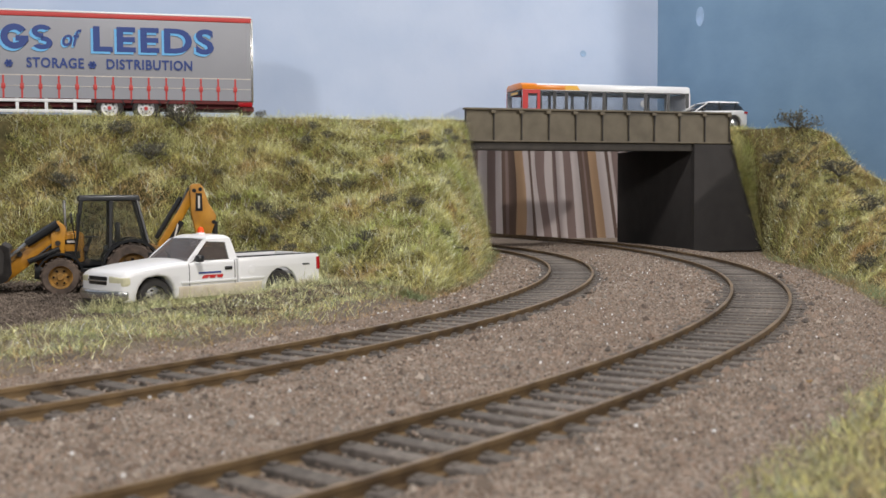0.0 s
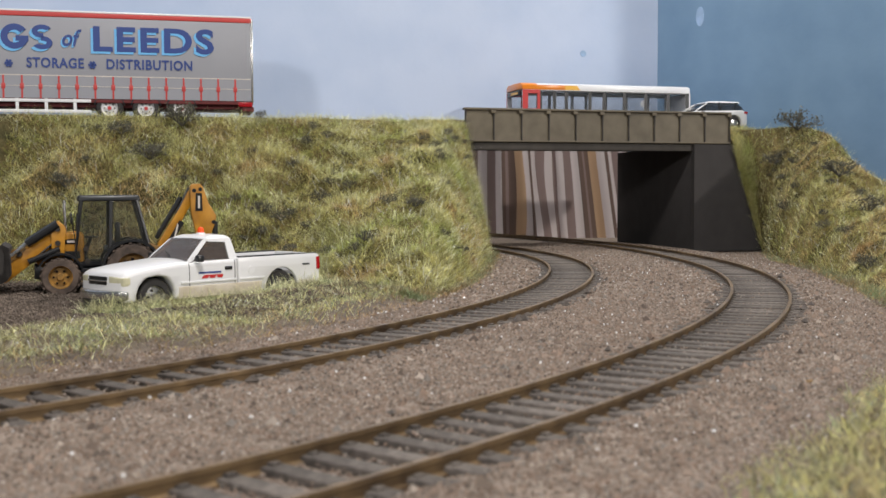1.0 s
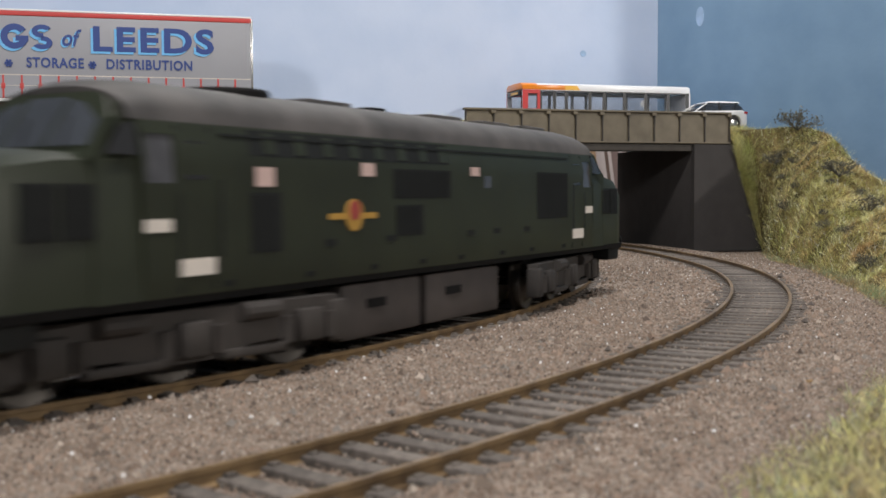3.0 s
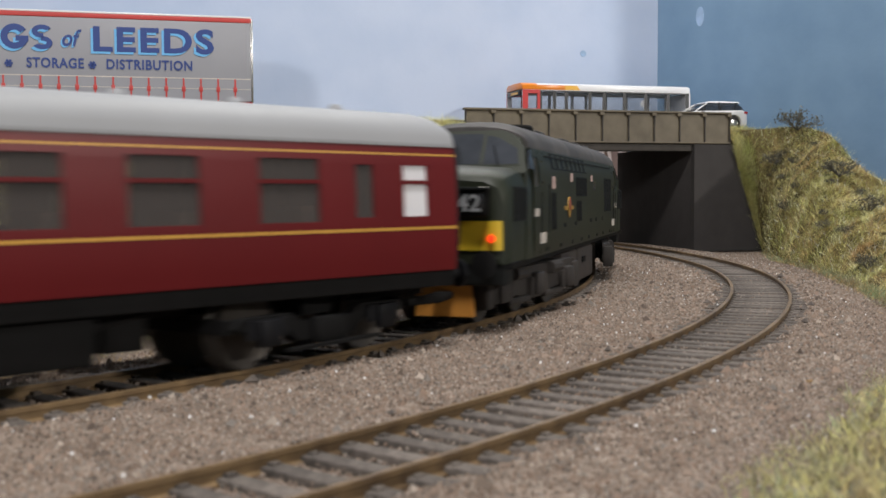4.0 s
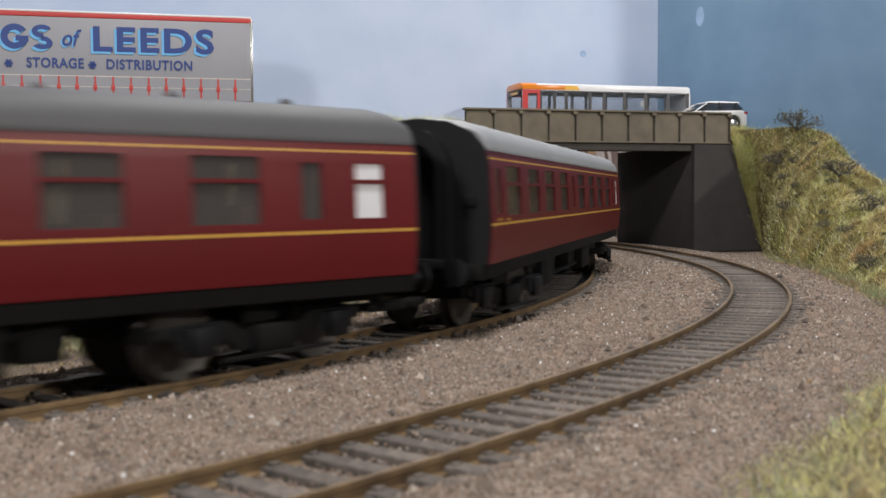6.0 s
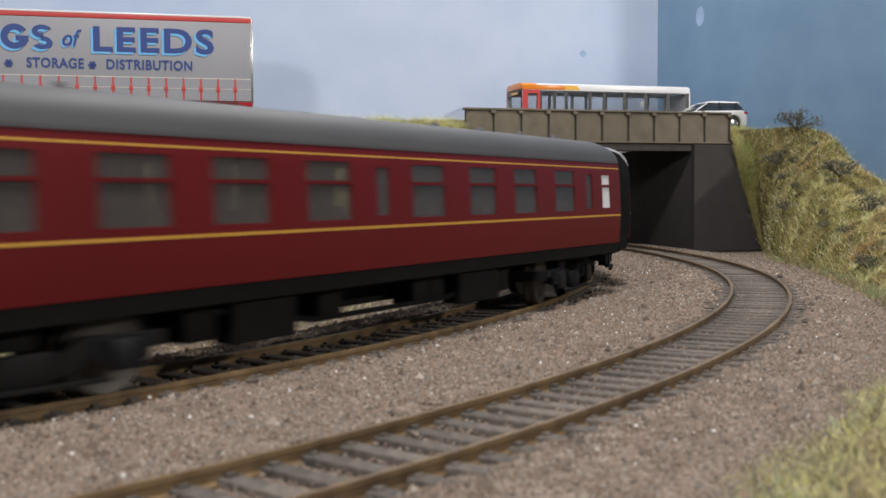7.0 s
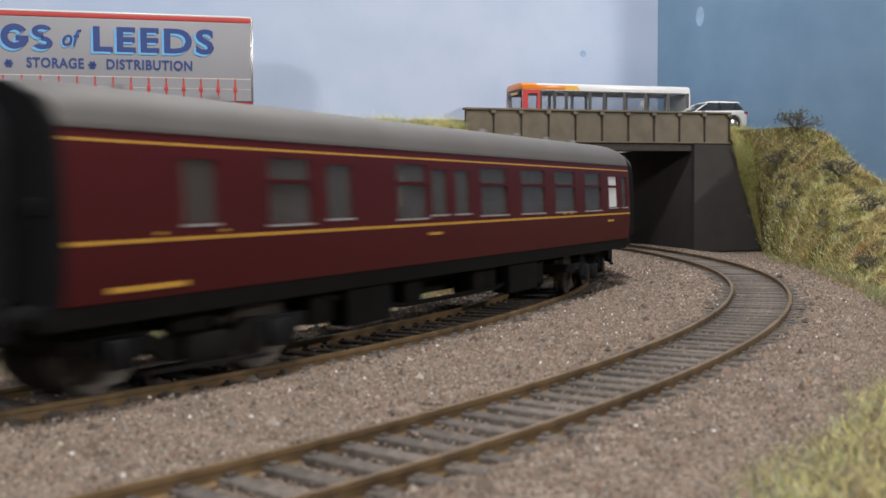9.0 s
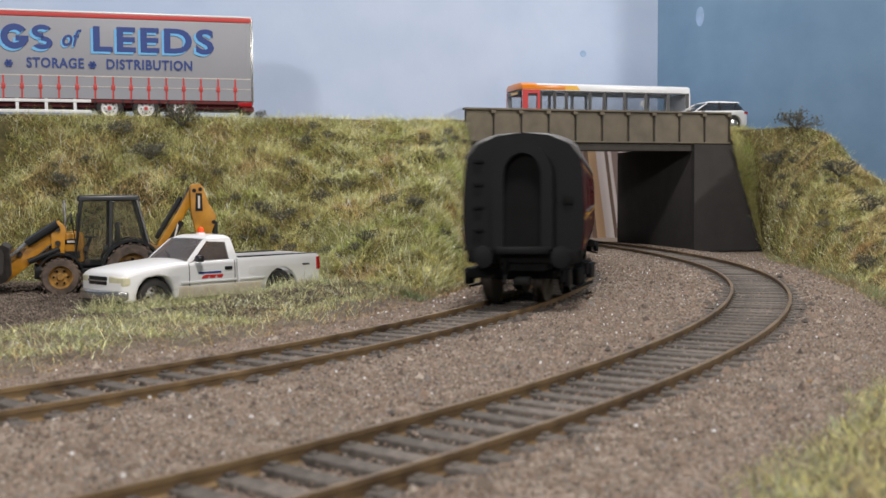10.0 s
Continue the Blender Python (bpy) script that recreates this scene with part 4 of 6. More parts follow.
    for x in (-58, -20, 16, 22, 56):
        part("equipment_box", B(x - 4, x + 4, -13, -6, 5.4, 11.6, 0.5), "black", t)
    resize(t, 127.0 / 129.0, 0.895, 1.035)
    bogies = [coach_bogie(t, x) for x in (-93, 93)]
    return t, bogies


STD_BIG = [(86.4, 13.4), (61, 13.4), (37, 13.4), (11.2, 14.2), (-26.4, 14.4), (-52.3, 14.7), (-77.2, 15.2), (-103.7, 15.8)]
STD_NARROW = [(104, 4.6), (-7.6, 4.8), (-121, 5)]
coach_a = coach("passenger_coach", "crimson passenger coach with yellow lining and pale grey roof", "crimson", "roof_light", STD_BIG, STD_NARROW, [(117.4, 6.6)], False, 1)
coach_b = coach("passenger_coach", "crimson passenger coach with yellow lining and dark grey roof", "crimson", "roof_dark", STD_BIG, STD_NARROW, [(117.4, 6.6)], False, 2)
coach_c = coach("brake_coach", "dark maroon brake coach with yellow lining and weathered roof", "maroon", "roof_mid", [(90.8, 15.4), (65.8, 16.6), (40.6, 16.6), (14.2, 16.2), (-29.5, 13.4), (-75.5, 13)], [(123.4, 5), (-4.2, 7.6), (-16.4, 7.8), (-59, 9), (-100.5, 8)], [(110.8, 9)], True, 3)


# ---- diesel locomotive ----
def loco_bogie(parent, x):
    b = new("bogie")
    b.parent = parent
    b.matrix_basis = pmm(x, 0, 0)
    for s in (-1, 1):
        part("side_frame", Pr([(-35, 6.5), (-34, 12.4), (34, 12.4), (35, 6.5), (31, 5.0), (26, 6.0), (13, 5.6), (9, 4.0), (-9, 4.0), (-13, 5.6), (-26, 6.0), (-31, 5.0)], "y", *sorted((s * 11.5, s * 14.4))), "frame_dirt", b)
        for a in (-26, 0, 26):
            part("axlebox", B(a - 3.0, a + 3.0, s * 15.0 - 1.2, s * 15.0 + 1.2, 4.8, 10.6, 0.6), "frame_dirt", b)
            for q in (-5.2, 5.2):
                part("spring", Tb((a + q, s * 14.6, 5.0), (a + q, s * 14.6, 9.6), 1.3, 8), "frame_dirt", b)
        for q in (-13, 13):
            part("equaliser", B(q - 7.5, q + 7.5, s * 14.4 - 0.8, s * 14.4 + 0.8, 3.6, 5.2, 0.4), "frame_dirt", b)
        part("sand_box", B(31.5, 36, s * 13.5 - 1.8, s * 13.5 + 1.8, 4.0, 11.5, 0.5), "frame_dirt", b)
        part("sand_box", B(-36, -31.5, s * 13.5 - 1.8, s * 13.5 + 1.8, 4.0, 11.5, 0.5), "frame_dirt", b)
        part("brake_cylinder", Tb((-18, s * 15, 11.2), (-10, s * 15, 11.2), 1.6, 10), "frame_dirt", b)
        part("brake_cylinder", Tb((10, s * 15, 11.2), (18, s * 15, 11.2), 1.6, 10), "frame_dirt", b)
    part("centre_beam", B(-30, 30, -11, 11, 9, 12.4), "black", b)
    return b, [wheelset(b, a, 7.3) for a in (-26, 0, 26)]


def loco():
    t = thing("diesel_locomotive", "weathered dark green diesel locomotive with grey roof and nose ends", "locomotive", "train on the inner track")
    XC = 93.4
    yf = lambda z: float(np.interp(z, [13, 15, 18, 36, 41], [16.6, 17.0, 17.2, 17.0, 15.8]))
    win = [(86.2, 92.6, 31.4, 38.6), (-92.6, -86.2, 31.4, 38.6)]
    for s in (-1, 1):
        side = part("body_side", wall_with_holes(bmesh.new(), [-XC, XC], [14.4, 16, 18, 22, 28, 34, 36, 38.5, 41], win, yf, 0.8, s), "green", t)
        P = lambda x0, x1, z0, z1, o=0.12, w=0.5: Pr([(s * (yf(z0) - w), z0), (s * (yf(z0) + o), z0), (s * (yf(z1) + o), z1), (s * (yf(z1) - w), z1)], "x", x0, x1)
        for x0, x1, z0, z1, _ in ((w[0], w[1], w[2], w[3], 0) for w in win):
            part("cab_window", P(x0, x1, z0, z1, -0.3, 0.6), "glass_pale", side)
        grilles = [(52.6, 74.0, 23.2, 35.2), (-21, 4, 28.8, 34.7), (-20.2, -8.8, 21.3, 27.5), (-68, -59.4, 20.1, 30)]
        for x0, x1, z0, z1 in grilles:
            g = part("grille", P(x0, x1, z0, z1, 0.06), "green_dark", side, "dark louvred grille")
            n = int((x1 - x0) / 1.5)
            for i in range(n):
                part("louvre", P(x0 + 1.5 * i + 0.2, x0 + 1.5 * i + 0.75, z0 + 0.4, z1 - 0.4, 0.28), "green_dark", g)
        g = part("grille", P(-67.8, 3, 36.0, 40.2, 0.06), "green_dark", side, "long dark cantrail grille")
        for i in range(8):
            part("louvre", P(-64 + i * 9, -60.5 + i * 9, 36.4, 39.8, 0.2), "green", g)
        for x0, x1, z0, z1 in ((14, 18.3, 33.7, 35.7), (-33.3, -28.5, 33.1, 35.6), (-66.5, -61.5, 31, 34.2)):
            part("panel", P(x0, x1, z0, z1, 0.2), "plate_pink", side, "faded pale square panel")
        part("side_window", P(21.0, 24.8, 31.0, 33.8, 0.15), "glass_pale", side)
        for e in (1, -1):
            q = lambda a, b: (min(e * a, e * b), max(e * a, e * b))
            for a in (77.3, 85.0):
                part("door_seam", P(*q(a, a + 0.5), 15, 40, 0.15), "green_dark", side)
            part("step_plate", P(*q(77.5, 85.5), 17.4, 20.0, 0.25), "panel_white", side, "dirty white step panel")
            part("number_panel", P(*q(87.6, 93.2), 24.2, 26.1, 0.2), "panel_white", side, "pale number panel")
            part("handrail", Tb((e * 76.4, s * 18.0, 20), (e * 76.4, s * 18.0, 32), 0.2, 6), "green_dark", side)
        for e in (1, -1):
            # cheek between the door and the raked windscreen, with its quarter light
            cheek = [(93.3, 14.4), (103.4, 14.4), (103.0, 35.0), (95.6, 43.0), (93.3, 43.6), (93.3, 41)]
            yc = lambda z: yf(min(z, 41)) - max(0, z - 41) * 0.9
            ck = part("cab_cheek", loft(bmesh.new(), [[(e * x, s * yc(z), z) for x, z in cheek], [(e * x, s * (yc(z) - 0.8), z) for x, z in cheek]]), "green", side)
            ql = [(94.2, 35.4), (100.6, 35.4), (96.4, 39.8), (94.2, 40.2)]
            part("quarter_light", loft(bmesh.new(), [[(e * x, s * (yc(z) + 0.14), z) for x, z in ql], [(e * x, s * (yc(z) - 0.4), z) for x, z in ql]]), "glass_dark", ck)
            part("handrail", Tb((e * 85.8, s * 17.7, 20), (e * 85.8, s * 17.7, 30), 0.16, 6), "green_dark", ck)
            # the doorway is set back; a dark pane paints shade on its upper part
            part("door_window", P(min(e * 79.0, e * 84.0), max(e * 79.0, e * 84.0), 32.0, 37.8, 0.05), "glass_dark", ck)
        part("waist_step", P(-75, 75, 38.9, 39.3, 0.35), "green_dark", side)
        for x in (-46, -24, 12, 26, 44):
            part("body_vent", P(x, x + 3.4, 20.4, 21.6, 0.18), "green_dark", side)
        for x in (-30, -10, 8, 30, 48, -52, -75, 70):
            part("lifting_socket", P(x, x + 2.4, 15.2, 16.2, 0.2), "green_dark", side)
        em = part("emblem", P(-44.7, -28, 25.1, 26.2, 0.2), "emblem_yellow", side, "round red and yellow emblem with side bars")
        part("roundel", Tb((-36.3, s * 17.0, 25.8), (-36.3, s * 17.45, 25.8), 3.0, 18), "emblem_yellow", em)
        part("roundel_centre", Tb((-36.3, s * 17.2, 26.7), (-36.3, s * 17.55, 26.7), 1.9, 18), "emblem_red", em)
        part("sill", P(-120, 120, 13.2, 14.6, -0.1, 1.5), "black", side)
    # cab ends and noses
    for e in (1, -1):
        sec = lambda x, w, zt, r, zb=14.4: [(e * x, -w, zb), (e * x, -w, zt - r), (e * x, -w + r * 0.3, zt - r * 0.3), (e * x, -w + r, zt), (e * x, 0, zt + 0.8), (e * x, w - r, zt), (e * x, w - r * 0.3, zt - r * 0.3), (e * x, w, zt - r), (e * x, w, zb)]
        nose = part("nose", loft(bmesh.new(), [sec(95.0, 16.7, 35.6, 3.5), sec(108, 16.6, 35.6, 3.8), sec(117, 16.2, 34.6, 4.2), sec(120.4, 15.9, 33.4, 4.6), sec(121.6, 15.3, 32.2, 4.8)]), "green", t, "rounded green bonnet end")
        part("warning_panel", Pr([(-14.9, 17.4), (14.9, 17.4), (14.8, 23.8), (-14.8, 23.8)], "x", *sorted((e * 119.2, e * 121.95))), "warn", nose, "small yellow warning panel")
        for y in (-7.4, 7.4):
            hb = part("headcode_box", B(*sorted((e * 118.6, e * 124.4)), y - 4.4, y + 4.4, 24.8, 30.6, 0.5), "black", nose, "black headcode box")
            part("headcode_glass", B(*sorted((e * 124.2, e * 124.6)), y - 3.5, y + 3.5, 25.7, 29.7, 0.15), "glass_dark", hb)
            if e < 0 and y < 0:
                lettering("headcode_digits", "42", 5.0, "roof_light", hb, pmm(e * 124.75, y + 3.1, 26.0, 0, 0, -90), 6.0, bold=0.12)
            for k in (() if e < 0 and y < 0 else (-1.7, 1.7)):
                part("headcode_bar", B(*sorted((e * 124.5, e * 124.75)), y + k - 0.9, y + k + 0.9, 26.3, 29.1), "roof_light", hb, "unreadable white headcode character as a bar")
            part("headcode_hood", B(*sorted((e * 118.6, e * 124.9)), y - 4.6, y + 4.6, 30.5, 31.1, 0.15), "green_dark", hb)
        part("nose_seam", B(*sorted((e * 119, e * 121.75)), -0.25, 0.25, 24, 31.5), "green_dark", nose)
        for y in (-12.2, 12.2):
            part("lamp", Tb((e * 120.0, y, 20.0), (e * 122.6, y, 20.0), 0.8, 12), "red_lamp" if e < 0 else "panel_white", nose, "glowing red tail lamp" if e < 0 else "")
        part("marker_disc", B(*sorted((e * 120, e * 122.1)), -11.5, -9, 29.3, 31.2, 0.2), "panel_white", nose)
        for s in (-1, 1):
            for a in (102.6, 109.6):
                g = part("nose_grille", Pr([(s * 15.0, 23.6), (s * 16.9, 23.6), (s * 16.9, 31.2), (s * 15.0, 31.2)], "x", *sorted((e * a, e * (a + 6.2)))), "green_dark", nose, "dark nose-side grille")
                for i in range(4):
                    part("louvre", B(*sorted((e * (a + 0.5 + i * 1.5), e * (a + 1.2 + i * 1.5))), *sorted((s * 16.2, s * 17.1)), 24.1, 30.7), "green_dark", g)
            bf = part("buffer", La([(0, 0), (1.7, 0), (1.7, e * 3), (1.2, e * 3.1), (1.2, e * 4.8), (3.0, e * 5.2), (3.0, e * 6.0), (0, e * 6.3)], (e * 121.0, s * 11.5, 14.6), "x", 14), "black", nose)
        part("buffer_beam", B(*sorted((e * 112, e * 121.2)), -15.5, 15.5, 9.6, 17.0, 0.8), "green_dark", nose)
        part("plough", Pr([(-7.4, 2.6), (7.4, 2.6), (6.4, 9.8), (-6.4, 9.8)], "x", *sorted((e * 118.4, e * 119.6))), "black" if e > 0 else "orange_beam", nose, "black buffer-beam plough" if e > 0 else "orange-brown buffer-beam plough")
        part("coupling", B(*sorted((e * 112, e * 129)), -2.2, 2.2, 6.6, 8.2, 0.4), "black", nose)
        # windscreen: three panes in a raked, arched frame
        rake = lambda z: 103.2 - (z - 35.0) * 0.82
        arch = [(-16.4, 34.4), (-15.6, 40.6), (-12.4, 43.6), (-7, 45.6), (0, 46.3), (7, 45.6), (12.4, 43.6), (15.6, 40.6), (16.4, 34.4)]
        scr = part("windscreen_frame", loft(bmesh.new(), [[(e * rake(z), y, z) for y, z in arch], [(e * (rake(z) - 2.2), y * 0.985, z) for y, z in arch]]), "green", t, "raked green windscreen surround")
        for pts in ([(-14.6, 36.6), (-5.4, 36.6), (-5.4, 43.6), (-8.5, 43.0), (-13.8, 40.2)], [(-4.4, 36.6), (4.4, 36.6), (4.4, 44.0), (-4.4, 44.0)], [(14.6, 36.6), (13.8, 40.2), (8.5, 43.0), (5.4, 43.6), (5.4, 36.6)]):
            cy, cz = sum(p[0] for p in pts) / len(pts), sum(p[1] for p in pts) / len(pts)
            big = [(cy + (y - cy) * 1.09, cz + (z - cz) * 1.09) for y, z in pts]
            gk = part("screen_gasket", loft(bmesh.new(), [[(e * (rake(z) + 0.12), y, z) for y, z in big], [(e * (rake(z) - 0.5), y, z) for y, z in big]]), "green", scr)
            part("windscreen", loft(bmesh.new(), [[(e * (rake(z) + 0.24), y, z) for y, z in pts], [(e * (rake(z) - 0.2), y, z) for y, z in pts]]), "glass_screen", scr)
            part("wiper", Tb((e * (rake(36.2) + 0.5), cy, 36.2), (e * (rake(41) + 0.5), cy + 2, 41), 0.16, 5), "black", scr)
    rings = []
    for x, k in ((-95.2, 0.74), (-92, 0.92), (-84, 1.0), (84, 1.0), (92, 0.92), (95.2, 0.74)):
        rings.append([(x, 15.9 * math.copysign(abs(math.cos(math.pi * i / 14)) ** 0.85, math.cos(math.pi * i / 14)), 40.6 + 7.0 * k * math.sin(math.pi * i / 14) ** 0.9) for i in range(15)])
    rf = part("roof", loft(bmesh.new(), rings), "loco_roof", t, "dusty grey roof")
    part("exhaust", B(-8, -2, -3, 3, 46.8, 48.3, 0.3), "black", rf)
    part("fan_grille", La([(0, 0.5), (9, 0.5), (9.4, 0), (9.4, -1), (0, -1)], (-56, 0, 47.6), "z", 24), "black", rf)
    for x in (-30, 20, 48, 72):
        part("roof_panel", B(x - 8, x + 8, -7, 7, 46.4, 47.9, 0.3), "loco_roof", rf)
    part("horn", Tb((80, 0, 48.2), (84, 0, 48.2), 0.8, 8), "black", rf)
    for x0, x1 in ((-38, -6.4), (-4.4, 33)):
        tank = part("fuel_tank", B(x0, x1, -15.2, 15.2, 1.8, 12.6, 1.0), "tank", t, "grimy grey-brown underfloor tank")
        for q in ((x0 + 9, x0 + 16),):
            part("tank_hatch", B(q[0], q[1], -15.6, -15.0, 7.6, 9.4), "black", tank)
    part("underfloor", B(-112, 112, -9, 9, 10.5, 14.5), "black", t)
    part("cab_floor", B(-93, 93, -15.8, 15.8, 14.6, 16.0), "black", t)
    part("engine_wall", B(-76, 76, -14, 14, 16, 40.4), "black", t)
    resize(t, 118.0 / 120.4, 0.955, 1.04)
    return t, [loco_bogie(t, x) for x in (-77, 77)]


engine = loco()


# ---- movement of the train ----
def travelled(t):
    """Place of the locomotive's middle along the inner track at t seconds."""
    u = t - 5.5
    return 55.968 + 133.196 * u + 3.57773 * u ** 2 + 0.192341 * u ** 3 - 0.0300355 * u ** 4


TRAIN = [(engine, 0.0, 77.0, 7.3), (coach_a, 260.9, 93.0, 7.0), (coach_b, 535.4, 93.0, 7.0), (coach_c, 809.8, 93.0, 7.0)]


def body_pose(s, half):
    (x0, y0), (x1, y1) = on_track(1, s - half), on_track(1, s + half)
    return (x0 + x1) / 2, (y0 + y1) / 2, math.atan2(y1 - y0, x1 - x0)


def motions():
    for (body, bogies), back, half, r in TRAIN:
        rows, turn = [], [[], []]
        for i in range(0, 101):
            t = i / 10
            s = travelled(t) - back
            x, y, a = body_pose(s, half)
            rows.append((t, pmm(x, y, 0, 0, 0, math.degrees(a))))
            for k, q in ((0, -half), (1, half)):
                turn[k].append((t, pmm(q, 0, 0, 0, 0, math.degrees(heading(1, s + q, 16) - a))))
        walk(body, rows)
        for k, (b, axles) in enumerate(bogies):
            walk(b, turn[k])
            for w in axles:
                ax = w.matrix_basis.translation.x / MM
                walk(w, [(i / 30, pmm(ax, 0, r, 0, math.degrees((travelled(i / 30) - travelled(0)) / r) % 360, 0)) for i in range(0, 301)])


# ---- road vehicles ----
def road_wheel(parent, x, y, z, r, w, side, tyre="tyre", rim="chrome", spokes=0):
    """A tyre with a dished rim; side is +1 or -1, the way the rim faces along y."""
    t = part("wheel", La([(r * 0.62, side * w / 2), (r * 0.9, side * w / 2), (r, side * w * 0.36), (r, -side * w * 0.36), (r * 0.9, -side * w / 2), (r * 0.5, -side * w / 2), (r * 0.5, 0), (r * 0.62, side * w * 0.2)], (x, y, z), "y", 24), tyre, parent)
    part("rim", La([(0, side * w * 0.34), (r * 0.16, side * w * 0.34), (r * 0.2, side * w * 0.22), (r * 0.5, side * w * 0.16), (r * 0.6, side * w * 0.42), (r * 0.64, side * w * 0.4), (r * 0.64, 0), (0, 0)], (x, y, z), "y", 20), rim, t)
    for i in range(spokes):
        a = 6.283 * i / spokes
        part("wheel_nut", B(x + r * 0.36 * math.cos(a) - r * 0.05, x + r * 0.36 * math.cos(a) + r * 0.05, *sorted((y + side * w * 0.15, y + side * w * 0.3)), z + r * 0.36 * math.sin(a) - r * 0.05, z + r * 0.36 * math.sin(a) + r * 0.05), "black", t)
    return t


def arch_line(x0, x1, z, wheels, r, zc):
    """Lower edge of a body side from x0 to x1 with round wheel arches."""
    pts = [(x0, z)]
    step = 1 if x1 > x0 else -1
    for wx in sorted(wheels, reverse=step < 0):
        h = math.sqrt(max(0.01, r * r - (z - zc) ** 2))
        a0 = math.atan2(z - zc, -step * h)
        a1 = math.atan2(z - zc, step * h)
        if step > 0:
            a1 = a1 if a1 < a0 else a1 - 2 * math.pi
        else:
            a1 = a1 if a1 > a0 else a1 + 2 * math.pi
        pts += [(wx + r * math.cos(a0 + (a1 - a0) * i / 10), zc + r * math.sin(a0 + (a1 - a0) * i / 10)) for i in range(11)]
    return pts + [(x1, z)]


def bevelled(bm, off=0.5, seg=2, angle=0.5):
    bmesh.ops.recalc_face_normals(bm, faces=bm.faces)
    es = [e for e in bm.edges if len(e.link_faces) == 2 and e.calc_face_angle(0) > angle]
    bmesh.ops.bevel(bm, geom=es, offset=off, segments=seg, affect="EDGES", profile=0.5, clamp_overlap=True)
    return bm


def rounded_body(t, f, cuts, skip):
    """Slice the panels of a vehicle on planes along x, y and z (mm) and curve them with f."""
    for o in t.children_recursive:
        if o.type != "MESH" or o.name.split(".")[0] in skip:
            continue
        bm = bmesh.new()
        bm.from_mesh(o.data)
        for k, axis in enumerate(((1, 0, 0), (0, 1, 0), (0, 0, 1))):
            co = [v.co[k] / MM for v in bm.verts]
            for c in cuts[k]:
                if min(co) + 0.2 < c < max(co) - 0.2:
                    bmesh.ops.bisect_plane(bm, geom=bm.verts[:] + bm.edges[:] + bm.faces[:], dist=1e-7, plane_co=Vector(axis) * c * MM, plane_no=axis)
        for v in bm.verts:
            v.co = Vector(f(*(v.co / MM))) * MM
        bm.to_mesh(o.data)
        bm.free()


def pickup_shape(x, y, z):
    """Bowed sides, a nose rounded in plan, a crowned bonnet and roof."""
    a = min(1.0, abs(y) / 13.2)
    y *= 1 - 0.0013 * (min(z, 18) - 11.5) ** 2 / 2
    if x > 29:
        y *= 1 - 0.04 * ((x - 29) / 10) ** 2
    if x > 33:
        x -= 1.8 * a ** 2.6 * (x - 33) / 6
    if x > 12 and z > 13:
        z += 0.7 * (1 - a * a) * min(1, (z - 13) / 2) - 0.6 * a ** 4
    if z > 22.5:
        z += 0.5 * (1 - a * a)
    return x, y, z


